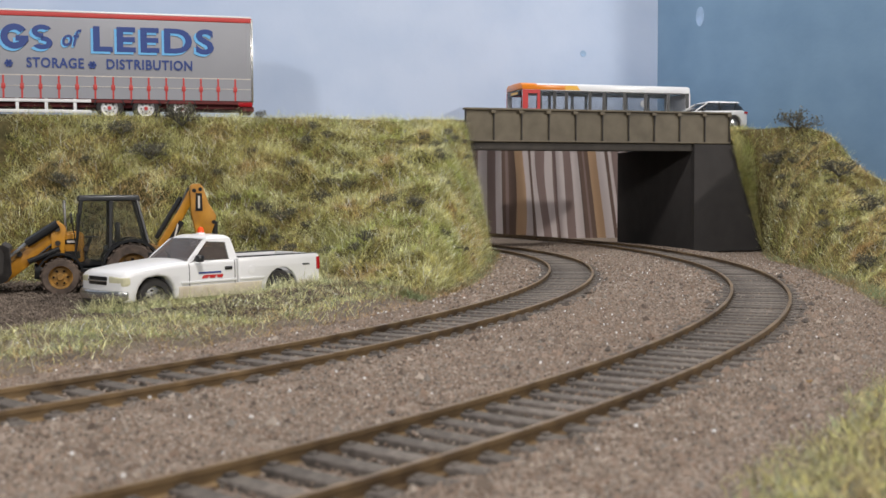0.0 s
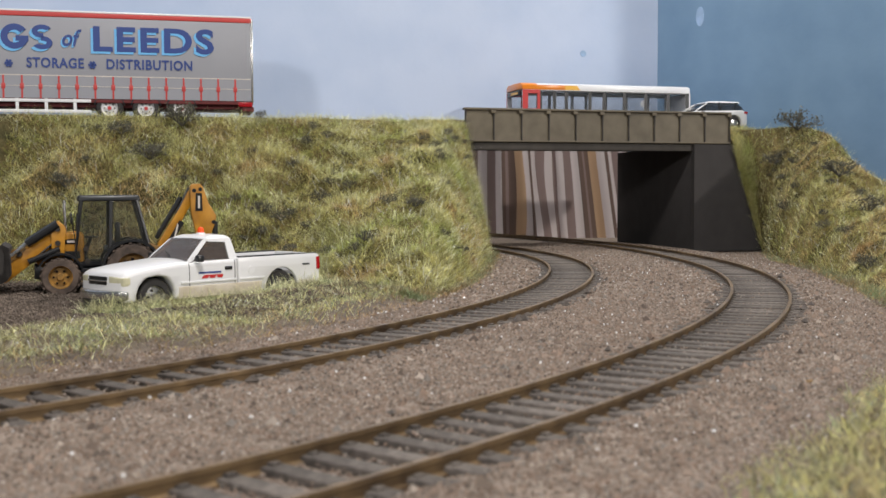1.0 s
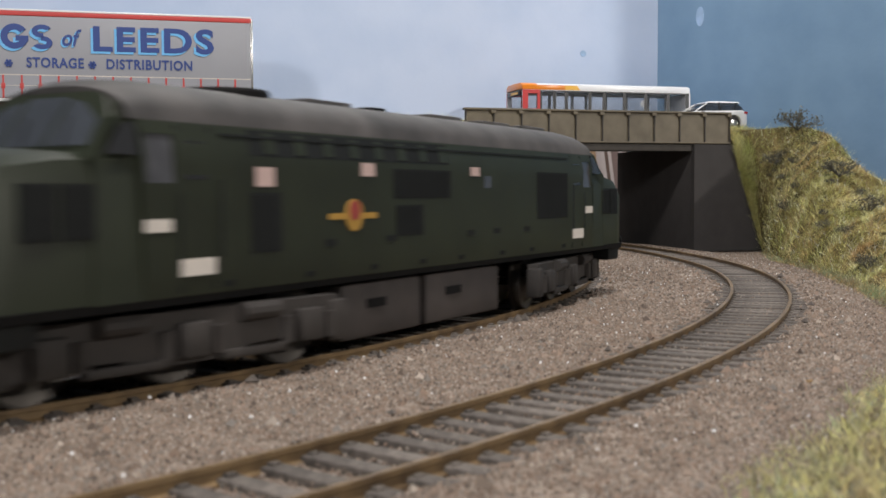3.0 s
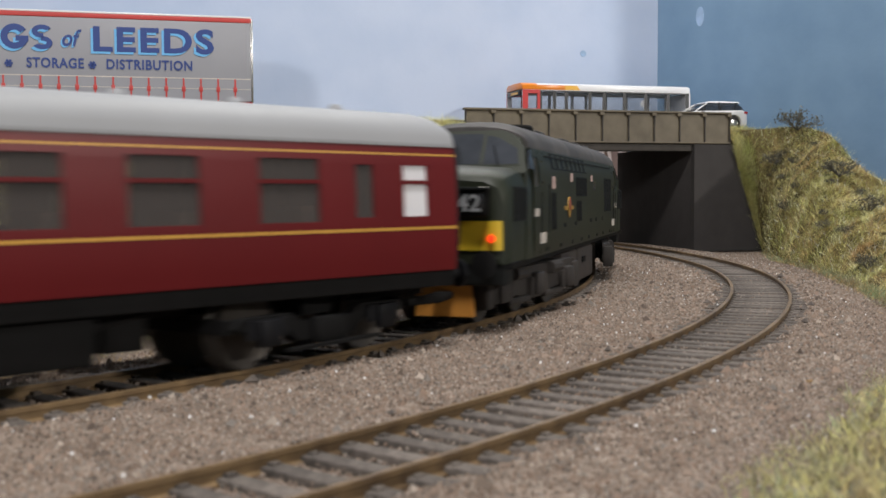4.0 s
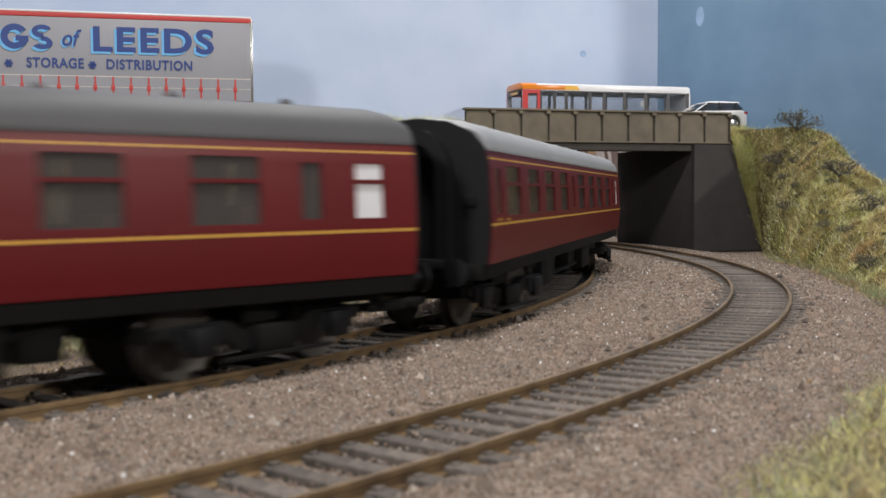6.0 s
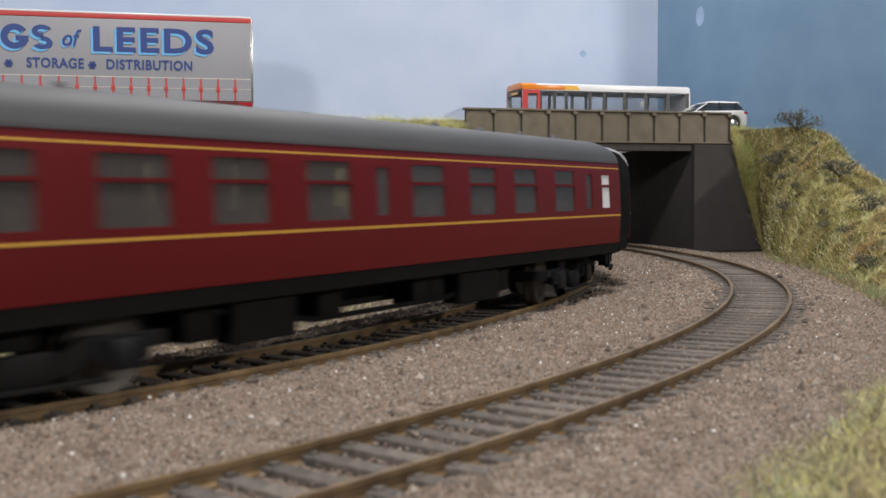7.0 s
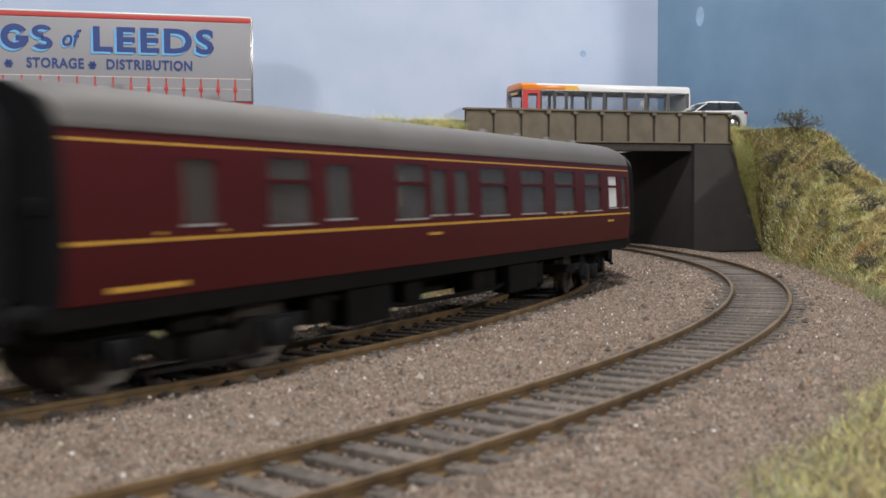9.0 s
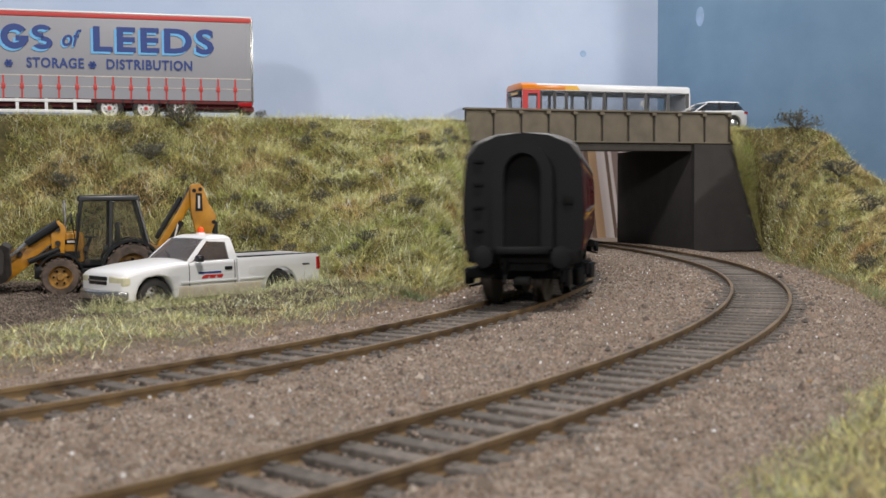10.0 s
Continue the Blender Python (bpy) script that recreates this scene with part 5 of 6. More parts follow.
def pickup():
    t = thing("pickup_truck", "white pickup truck with dusty sills parked in the grass", "pickup truck", at=pmm(-84.2, 372.4, -7.7, 0, 0, 227))
    W = 13.2
    wz, r = 6.0, 6.0
    # front half: bonnet and doors
    sidef = [(38.0, 4.8), (39.0, 9.0), (38.8, 13.2), (37.2, 14.5), (28, 15.8), (16, 17.0), (13, 16.9), (-6.5, 16.9)]
    lowf = arch_line(-6.5, 38.0, 4.8, (25.4,), 7.1, 6.0)
    body = part("front_body", bevelled(Pr(lowf[:-1] + sidef, "y", -W, W), 1.1, 3, 0.5), "van_white", t)
    lowr = arch_line(-42.0, -6.7, 4.8, (-25.4,), 7.1, 6.0)
    for s in (-1, 1):
        p = part("bed_side", bevelled(Pr(lowr + [(-6.7, 17.3), (-41, 17.6), (-42.6, 17.0), (-42.6, 9)], "y", *sorted((s * W, s * (W - 1.6)))), 0.4, 2), "van_white", t)
        part("bed_rail", B(-41.5, -7, *sorted((s * (W - 0.1), s * (W - 1.6))), 17.25, 17.75, 0.15), "plastic", p)
        part("tail_lamp", B(-42.9, -41.2, *sorted((s * (W + 0.15), s * (W - 1.2))), 11.5, 16.2, 0.3), "tail_red", p)
        part("badge", B(-38, -34.8, *sorted((s * W, s * (W + 0.12))), 13.4, 14.0), "plastic", p)
        part("dust_strip", B(-41, -33.5, *sorted((s * (W - 0.3), s * (W + 0.1))), 5.0, 8.2, 0.1), "van_dirty", p, "tan dust behind the wheel")
        part("fuel_flap", Tb((-12, s * (W - 0.1), 12.8), (-12, s * (W + 0.12), 12.8), 1.4, 16), "van_white", p)
        part("sill", B(-16.5, 17.2, *sorted((s * (W - 0.3), s * (W + 0.1))), 4.9, 8.8, 0.1), "van_dirty", body, "tan dust along the sill")
        part("rub_strip", B(-5.8, 16.5, *sorted((s * W, s * (W + 0.35))), 9.6, 10.4, 0.15), "van_white", body)
        part("rub_strip", B(-17.5, -6.9, *sorted((s * W, s * (W + 0.35))), 9.6, 10.4, 0.15), "van_white", p)
        part("door_seam", B(13.0, 13.25, *sorted((s * (W - 0.2), s * (W + 0.05))), 7.2, 16.5), "plastic", body)
        part("door_seam", B(-5.2, -4.95, *sorted((s * (W - 0.2), s * (W + 0.05))), 7.2, 16.5), "plastic", body)
        part("door_handle", B(-4.0, -0.9, *sorted((s * (W - 0.2), s * (W + 0.35))), 13.4, 14.6, 0.3), "plastic", body)
        part("mirror", B(8.6, 11.0, *sorted((s * (W + 0.2), s * (W + 2.6))), 16.6, 18.9, 0.5), "plastic", body)
        bars = part("door_mark", B(0.6, 9.6, *sorted((s * W, s * (W + 0.13))), 12.6, 13.2), "blue", body, "blue company name as a plain bar")
        for k in range(3):
            part("stripe", Pr([(8.4 - 3.1 * k, 11.0), (6.2 - 3.0 * k, 11.0), (5.0 - 2.6 * k, 12.1), (7.6 - 2.6 * k, 12.1)], "y", *sorted((s * W, s * (W + 0.13)))), "red", bars)
        hl = part("headlight", B(36.2, 38.9, *sorted((s * (W + 0.1), s * 6.6)), 10.0, 13.2, 0.4), "headlight", body)
        part("indicator", B(35.6, 38.6, *sorted((s * (W + 0.14), s * (W - 1.2))), 10.5, 12.8, 0.2), "headlight", hl)
        for x in (25.4, -25.4):
            road_wheel(t, x, s * (W - 3.0), wz, r, 4.0, s, "tyre", "chrome", 5)
            part("wheel_well", Pr([(x + 7.0 * math.cos(a), 6.0 + 7.0 * math.sin(a)) for a in (0, 0.5, 1.05, 1.57, 2.1, 2.64, 3.14)], "y", *sorted((s * (W - 4.6), s * (W - 5.4)))), "black", t)
    part("tailgate", B(-42.6, -41.4, -W + 1.7, W - 1.7, 8.8, 17.4, 0.3), "van_white", t)
    part("bed_floor", B(-41.4, -6.9, -W + 1.6, W - 1.6, 9.6, 10.4), "plastic", t)
    part("bed_front", B(-7.4, -6.8, -W + 1.6, W - 1.6, 10.4, 17.4), "van_white", t)
    # cab with raked screen
    ring = lambda z, x0, x1, w: [(x0, -w, z), (x0, w, z), (x1, w, z), (x1, -w, z)]
    cab = part("cab_roof", bevelled(loft(bmesh.new(), [ring(23.4, -5.6, 4.6, 10.7), ring(24.3, -5.2, 3.6, 10.0), ring(24.8, -4.0, 1.6, 8.4)]), 0.6, 3, 0.25), "van_white", t)
    part("inner_cab", B(-5.4, 6, -9, 9, 15, 20.5, 0.6), "seat", t)
    for s in (-1, 1):
        q = lambda x, z: (x, s * (12.7 - (z - 16.8) * 0.33), z)
        qi = lambda x, z: (x, s * (12.0 - (z - 16.8) * 0.33), z)
        def pane(name, pts, mm_, off=0.0):
            bm = bmesh.new()
            loft(bm, [[(x, y + s * off, z) for x, y, z in (q(*p) for p in pts)], [(x, y, z) for x, y, z in (qi(*p) for p in pts)]])
            return part(name, bm, mm_, t)
        pane("door_glass", [(10.6, 17.0), (-3.4, 17.0), (-3.0, 22.6), (3.8, 22.9), (5.0, 22.2)], "glass_car", -0.25)
        pane("front_pillar", [(13.6, 16.8), (11.4, 16.8), (4.9, 22.6), (3.6, 23.8), (5.6, 23.4)], "van_white")
        pane("rear_pillar", [(-3.4, 16.8), (-6.8, 16.8), (-5.4, 23.8), (4.4, 23.8), (3.8, 22.9), (-3.0, 22.6)], "van_white")
    bm = bmesh.new()
    loft(bm, [[(13.4, -11.4, 17.0), (13.4, 11.4, 17.0), (4.9, 9.8, 23.5), (4.9, -9.8, 23.5)], [(12.6, -11.4, 16.8), (12.6, 11.4, 16.8), (4.1, 9.8, 23.3), (4.1, -9.8, 23.3)]])
    part("windscreen", bm, "glass_car", t)
    part("rear_glass", B(-6.2, -5.6, -9.5, 9.5, 17.2, 23.4), "glass_car", t)
    part("wiper", Tb((13.8, 3, 17.2), (10.5, -5, 19.6), 0.18, 5), "plastic", t)
    part("grille", B(37.6, 39.1, -5.8, 5.8, 10.2, 13.0, 0.4), "plastic", t)
    part("grille_bar", B(38.8, 39.3, -5.9, 5.9, 11.3, 11.8, 0.1), "chrome", t)
    part("front_bumper", bevelled(B(36.0, 40.6, -13.5, 13.5, 5.4, 8.6), 1.0, 3), "chrome", t)
    part("air_dam", B(36, 39.6, -12.6, 12.6, 2.8, 5.5, 0.4), "plastic", t)
    part("rear_bumper", B(-44.4, -42.4, -12.8, 12.8, 5.8, 8.6, 0.4), "chrome", t)
    part("chassis", B(-40, 36, -7, 7, 4.2, 7.2), "black", t)
    bc = part("beacon_base", La([(0, 0.9), (1.5, 0.9), (1.7, 0), (0, 0)], (-0.5, 0, 24.4), "z", 14), "van_white", t)
    rounded_body(t, pickup_shape, ([0, 16, 20, 24, 28, 31, 33, 34.5, 36, 37.5], [-12, -10, -7, -3.5, 0, 3.5, 7, 10, 12], [8, 9.5, 11, 12.5, 14, 15.5, 17]), ("wheel", "rim", "wheel_nut", "wheel_well", "chassis"))
    part("beacon", La([(0, 3.4), (0.7, 3.2), (1.1, 2.6), (1.2, 0.9), (0, 0.9)], (-0.5, 0, 24.4), "z", 14), "beacon", t, "orange roof beacon")
    return t


pickup()


def digger():
    t = thing("backhoe_loader", "yellow and black backhoe loader with muddy tyres, parked in the yard", "digger", at=pmm(-134.8, 413.4, -6.1, 0, 0, 199.9))
    # x forward, left side (+y) to the track
    for s in (-1, 1):
        road_wheel(t, 11.7, s * 10.4, 7.0, 7.0, 5.6, s, "tyre_mud", "yellow_mud", 6)
        road_wheel(t, -14, s * 11.2, 9.6, 9.6, 7.0, s, "tyre_mud", "yellow_mud", 8)
        for x, y, z, r, w in ((11.7, 10.4, 7.0, 7.0, 5.6), (-14, 11.2, 9.6, 9.6, 7.0)):
            bm = bmesh.new()
            for i in range(18):
                a = 6.283 * i / 18
                c, d = math.cos(a), math.sin(a)
                vs = []
                for rr in (r - 0.3, r + 0.35):
                    for o, sk in ((-w / 2, -0.10), (w / 2, 0.10)):
                        for da in (-0.05, 0.05):
                            vs.append(bm.verts.new((x + rr * math.cos(a + sk + da), s * y + o, z + rr * math.sin(a + sk + da))))
                for q in ((0, 1, 3, 2), (4, 6, 7, 5), (0, 2, 6, 4), (1, 5, 7, 3), (0, 4, 5, 1), (2, 3, 7, 6)):
                    bm.faces.new([vs[k] for k in q])
            part("tread", bm, "tyre_mud", t)
        arch = [(-14 + 11.2 * math.cos(a), 9.6 + 11.2 * math.sin(a)) for a in np.linspace(0.15, 2.7, 11)] + [(-14 + 10.2 * math.cos(a), 9.6 + 10.2 * math.sin(a)) for a in np.linspace(2.7, 0.15, 11)]
        part("rear_mudguard", Pr(arch, "y", *sorted((s * 7.0, s * 14.6))), "plastic", t)
        arch = [(11.7 + 8.6 * math.cos(a), 7.4 + 8.6 * math.sin(a)) for a in np.linspace(0.5, 2.9, 9)] + [(11.7 + 7.9 * math.cos(a), 7.4 + 7.9 * math.sin(a)) for a in np.linspace(2.9, 0.5, 9)]
        part("front_mudguard", Pr(arch, "y", *sorted((s * 7.6, s * 13.0))), "plastic", t)
        # loader arm, cranked, with rams
        arm = part("loader_arm", bevelled(Pr([(11.2, 20.6), (13.6, 20.8), (18.6, 16.4), (25, 11.2), (33, 5.0), (36, 7.6), (33.5, 9.6), (27, 16.4), (20.5, 22.2), (15, 26.4), (11.6, 25.4)], "y", *sorted((s * 7.0, s * 8.6))), 0.3), "yellow", t)
        part("ram", Tb((14, s * 9.6, 17.4), (25, s * 9.6, 12.8), 1.1, 10), "plastic", arm)
        part("tilt_ram", Tb((14.5, s * 9.6, 26.6), (25.5, s * 9.6, 19.4), 1.5, 10), "plastic", arm)
        part("tilt_rod", Tb((25, s * 9.6, 19.8), (31.5, s * 9.6, 14.6), 0.7, 8), "chrome", arm)
        part("bell_crank", Pr([(26, 18), (31, 16.8), (33, 12), (35.5, 5.5), (33, 6), (30.5, 13), (26, 15.6)], "y", *sorted((s * 5.0, s * 6.6))), "yellow_mud", arm)
        for x, z in ((14.2, 24.4), (14.6, 17), (24, 13.4), (28, 15.8), (34, 7), (2, 12.5), (2.4, 17.2)):
            part("pin", Tb((x, s * 6.8, z), (x, s * 9.2, z), 1.0, 10), "steel", arm)
    part("chassis", B(-20, 23, -6, 6, 6.0, 12.0, 0.5), "plastic", t)
    part("step_box", B(-3.4, 6, -10.5, 10.5, 6.8, 10.0, 0.5), "plastic", t)
    bon = part("bonnet", bevelled(Pr([(3, 11.5), (21, 10.5), (22.4, 12.5), (21.6, 18.2), (17, 21.4), (10, 23.4), (5.2, 23.8), (3, 22.8)], "y", -7.4, 7.4), 1.0, 3), "yellow", t)
    for s in (-1, 1):
        pl = part("bonnet_panel", B(5.2, 12, *sorted((s * 7.3, s * 7.6)), 19.0, 21.0, 0.1), "plastic", bon, "dark maker's panel as a plain bar")
        part("panel_bar", B(6, 11.4, *sorted((s * 7.5, s * 7.75)), 19.6, 20.4), "panel_white", pl)
        part("vent", B(4.6, 12, *sorted((s * 7.3, s * 7.75)), 13.6, 16.4), "plastic", bon)
    part("exhaust_pipe", Tb((11.5, 4.2, 20), (12.1, 4.2, 35.5), 0.55, 8), "chrome", t)
    # cab
    z0, z1 = 12.0, 35.2
    roof = part("cab_roof", bevelled(loft(bmesh.new(), [[(5.4, -8.9, 35.0), (5.4, 8.9, 35.0), (-16.0, 8.9, 35.0), (-16.0, -8.9, 35.0)], [(4.8, -8.3, 37.4), (4.8, 8.3, 37.4), (-15.4, 8.3, 37.4), (-15.4, -8.3, 37.4)]]), 0.7, 3), "plastic", t)
    part("roof_lamp", B(4.6, 6.0, -6, -3, 34.2, 35.4, 0.2), "headlight", roof)
    part("roof_lamp", B(4.6, 6.0, 3, 6, 34.2, 35.4, 0.2), "headlight", roof)
    for s in (-1, 1):
        for (xa, za), (xb, zb), r in (((7.2, 12.5), (3.8, 35.2), 0.65), ((-6.2, 15), (-6.8, 35.2), 0.8), ((-18.0, 19), (-14.6, 35.2), 0.65), ((-4.0, 11), (-6.2, 16), 0.7)):
            part("cab_pillar", Tb((xa, s * 9.0, za), (xb, s * 8.3, zb), r, 8), "plastic", t)
        part("cab_sill", Pr([(7.0, 11.0), (7.0, 12.4), (-4.4, 12.4), (-7, 19.6), (-18, 20.2), (-18, 19.0), (-8, 18.2), (-5, 11.0)], "y", *sorted((s * 8.3, s * 9.2))), "plastic", t)
        bm = bmesh.new()
        pts = [(6.4, 12.6), (3.6, 34.9), (-6.4, 34.9), (-6.0, 17.0), (-4.4, 12.6)]
        loft(bm, [[(x, s * (8.9 - (z - 12) * 0.028), z) for x, z in pts], [(x, s * (8.5 - (z - 12) * 0.028), z) for x, z in pts]])
        part("door_glass", bm, "glass_cab", t)
        bm = bmesh.new()
        pts = [(-7.0, 19.6), (-7.2, 34.9), (-14.4, 34.9), (-17.4, 20.2)]
        loft(bm, [[(x, s * (8.9 - (z - 12) * 0.028), z) for x, z in pts], [(x, s * (8.5 - (z - 12) * 0.028), z) for x, z in pts]])
        part("quarter_glass", bm, "glass_cab", t)
        part("mirror_arm", Tb((6.4, s * 9, 20), (8.6, s * 11, 29.5), 0.3, 6), "plastic", t)
        part("mirror", B(8.0, 9.0, s * 11.2 - 1.2, s * 11.2 + 1.2, 26.5, 30.5, 0.3), "plastic", t)
    part("front_glass", Pr([(7.0, 21.6), (6.6, 21.6), (3.6, 35), (4.0, 35)], "y", -8.2, 8.2), "glass_cab", t)
    part("cab_floor", B(-16.5, 6.5, -8.2, 8.2, 11.0, 12.4), "black", t)
    part("driver_seat", B(-9.5, -4, -3.4, 3.4, 15, 18, 0.8), "plastic", t)
    part("seat_back", B(-10.4, -8.6, -3.4, 3.4, 17.5, 27, 0.8), "plastic", t)
    part("steering_column", Tb((3.4, 0, 12.4), (0.6, 0, 21), 0.7, 8), "plastic", t)
    part("steering_wheel", La([(2.4, -0.3), (2.8, 0), (2.4, 0.3), (2.1, 0)], (0.4, 0, 21.4), "z", 16), "plastic", t)
    # bucket
    bk = bevelled(Pr([(33.5, 4.0), (34, 13.6), (36.5, 15.2), (37.5, 14.2), (36, 11.5), (36.5, 5.0), (40, 1.6), (47.5, 0.6), (47.5, 0.0), (39, 0.2), (35, 1.6)], "y", -15, 15), 0.2)
    bucket = part("bucket", bk, "frame_dirt", t, "worn muddy black loader bucket")
    for s in (-1, 1):
        part("bucket_side", Pr([(34, 13.6), (36.5, 15.0), (47.3, 0.6), (39, 0.3), (35, 1.8), (33.6, 4.2)], "y", *sorted((s * 15.0, s * 14.2))), "frame_dirt", bucket)
    for o in (bucket, *bucket.children):
        o.data.transform(Matrix.Translation((-2.8 * MM, 0, 4.6 * MM)))
    part("bucket_linkage", Pr([(37, 15), (42, 22), (44, 21), (39, 14)], "y", -4, 4), "yellow", bucket)
    # backhoe folded behind the cab
    base = part("slew_post", bevelled(Pr([(-21, 6), (-26, 7), (-25.5, 17), (-22, 18)], "y", -3.4, 3.4), 0.4), "yellow_mud", t)
    boom = part("boom", bevelled(Pr([(-22.0, 12.5), (-26.0, 12.0), (-30.5, 21.5), (-37.6, 34.0), (-40.0, 37.8), (-36.4, 39.0), (-33.4, 33.0), (-25.0, 19.5)], "y", -1.8, 1.8), 0.35), "yellow", t, "orange-yellow folded boom")
    dip = part("dipper", bevelled(Pr([(-36.6, 40.6), (-37.6, 41.6), (-40.4, 41.7), (-41.6, 40.6), (-43.8, 34.0), (-46.8, 29.0), (-46.0, 25.6), (-44.6, 22), (-43.8, 10.0), (-40.8, 10.0), (-38.8, 22), (-37.0, 30)], "y", 2.0, 4.8), 0.35), "yellow", t, "orange-yellow folded dipper arm")
    for pr, y in ((boom, 1.95), (dip, 4.95)):
        if pr is boom:
            pts = [(-28.2, 19.6), (-30.4, 18.6 + 1.2), (-34.6, 26.4), (-32.8, 27.4)]
        else:
            pts = [(-38.6, 31), (-41.4, 31), (-41.2, 38), (-38.8, 38)]
        mk = part("maker_panel", Pr(pts, "y", y - 0.3, y), "plastic", pr, "dark maker's panel as a plain bar")
        cx, cz = sum(p[0] for p in pts) / 4, sum(p[1] for p in pts) / 4
        part("panel_bar", Pr([(cx + (x - cx) * 0.3, cz + (z - cz) * 0.7) for x, z in pts], "y", y - 0.2, y + 0.12), "panel_white", mk)
    part("boom_ram", Tb((-24.0, 0, 20.4), (-33.6, 0, 36.4), 1.0, 10), "plastic", boom)
    part("dipper_ram", Tb((-46.2, 3.0, 26.8), (-46.6, 3.0, 12.0), 1.2, 10), "plastic", dip)
    for x, z, y in ((-38.2, 39.0, 5.0), (-40.6, 39.5, 5.0), (-24.5, 13.5, 2.4), (-45.6, 26.6, 5.0)):
        part("pin", Tb((x, -2.2, z), (x, y, z), 0.8, 10), "plastic", t)
    part("rear_bucket", bevelled(Pr([(-40, 10.5), (-45, 10), (-48, 5), (-45, 1), (-38, 0.5), (-36.5, 4), (-38, 8)], "y", -3.6, 5.6), 0.4), "plastic", t)
    for s in (-1, 1):
        leg = part("stabiliser", B(-24, -21.5, *sorted((s * 8.0, s * 10.0)), 2.0, 18.0, 0.3), "yellow_mud", t)
        part("foot", B(-25, -20.5, *sorted((s * 7.4, s * 10.6)), 0.2, 2.0, 0.3), "plastic", leg)
    # side details: fuel cap, grab rails, hoses along boom and arms, step treads, mud on the sills
    for s in (-1, 1):
        part("grab_rail", Tb((6.6, s * 9.6, 14), (5.0, s * 9.8, 30), 0.35, 6), "plastic", t)
        part("side_lamp", Tb((20.6, s * 4.6, 15.4), (22.6, s * 4.6, 15.4), 1.0, 10), "headlight", t)
        part("step", B(-2.8, 4.6, *sorted((s * 10.2, s * 12.4)), 4.2, 5.0, 0.2), "tyre_mud", t)
        part("mud_sill", B(-4.0, 6.0, *sorted((s * 10.4, s * 10.8)), 7.0, 8.6, 0.1), "tyre_mud", t, "dried mud along the sill")
        for a, b in (((12, 13.2), (13, 22)), ((15, 20.6), (22, 14.6))):
            part("hose", Tb((a[0], s * 9.0, a[1]), (b[0], s * 9.0, b[1]), 0.4, 6), "plastic", t)
        part("pivot_plate", bevelled(Pr([(12.4, 13.5), (16.6, 13.5), (17.2, 25.6), (14.4, 27.6), (11.8, 25.6)], "y", *sorted((s * 8.8, s * 9.6))), 0.3), "yellow", t)
        for z in (15.6, 19.6, 24.8):
            part("pivot_pin", Tb((14.6, s * 9.4, z), (14.6, s * 10.4, z), 1.0, 10), "steel", t)
    part("front_axle", B(9.0, 14.5, -8, 8, 4.8, 8.8, 0.6), "tyre_mud", t)
    for q in (-1.0, 1.0):
        part("boom_hose", Tb((-27.5, q, 21.0), (-36.6, q, 40.2), 0.35, 6), "plastic", t)
    stretched = ("cab_roof", "cab_pillar", "cab_sill", "door_glass", "quarter_glass", "roof_lamp", "work_lamp")
    fixed = ("wheel", "rim", "wheel_nut", "tread", "front_mudguard", "front_axle")
    for o in t.children_recursive:
        kind = o.name.split(".")[0]
        for v in o.data.vertices:
            if kind in stretched and v.co.x < -7 * MM:
                v.co.x = -7 * MM + (v.co.x + 7 * MM) * 1.2
            elif kind not in fixed and v.co.x > 6 * MM:
                v.co.x -= 2.2 * MM * min(1.0, (v.co.x / MM - 6) / 5)
    return t


digger()


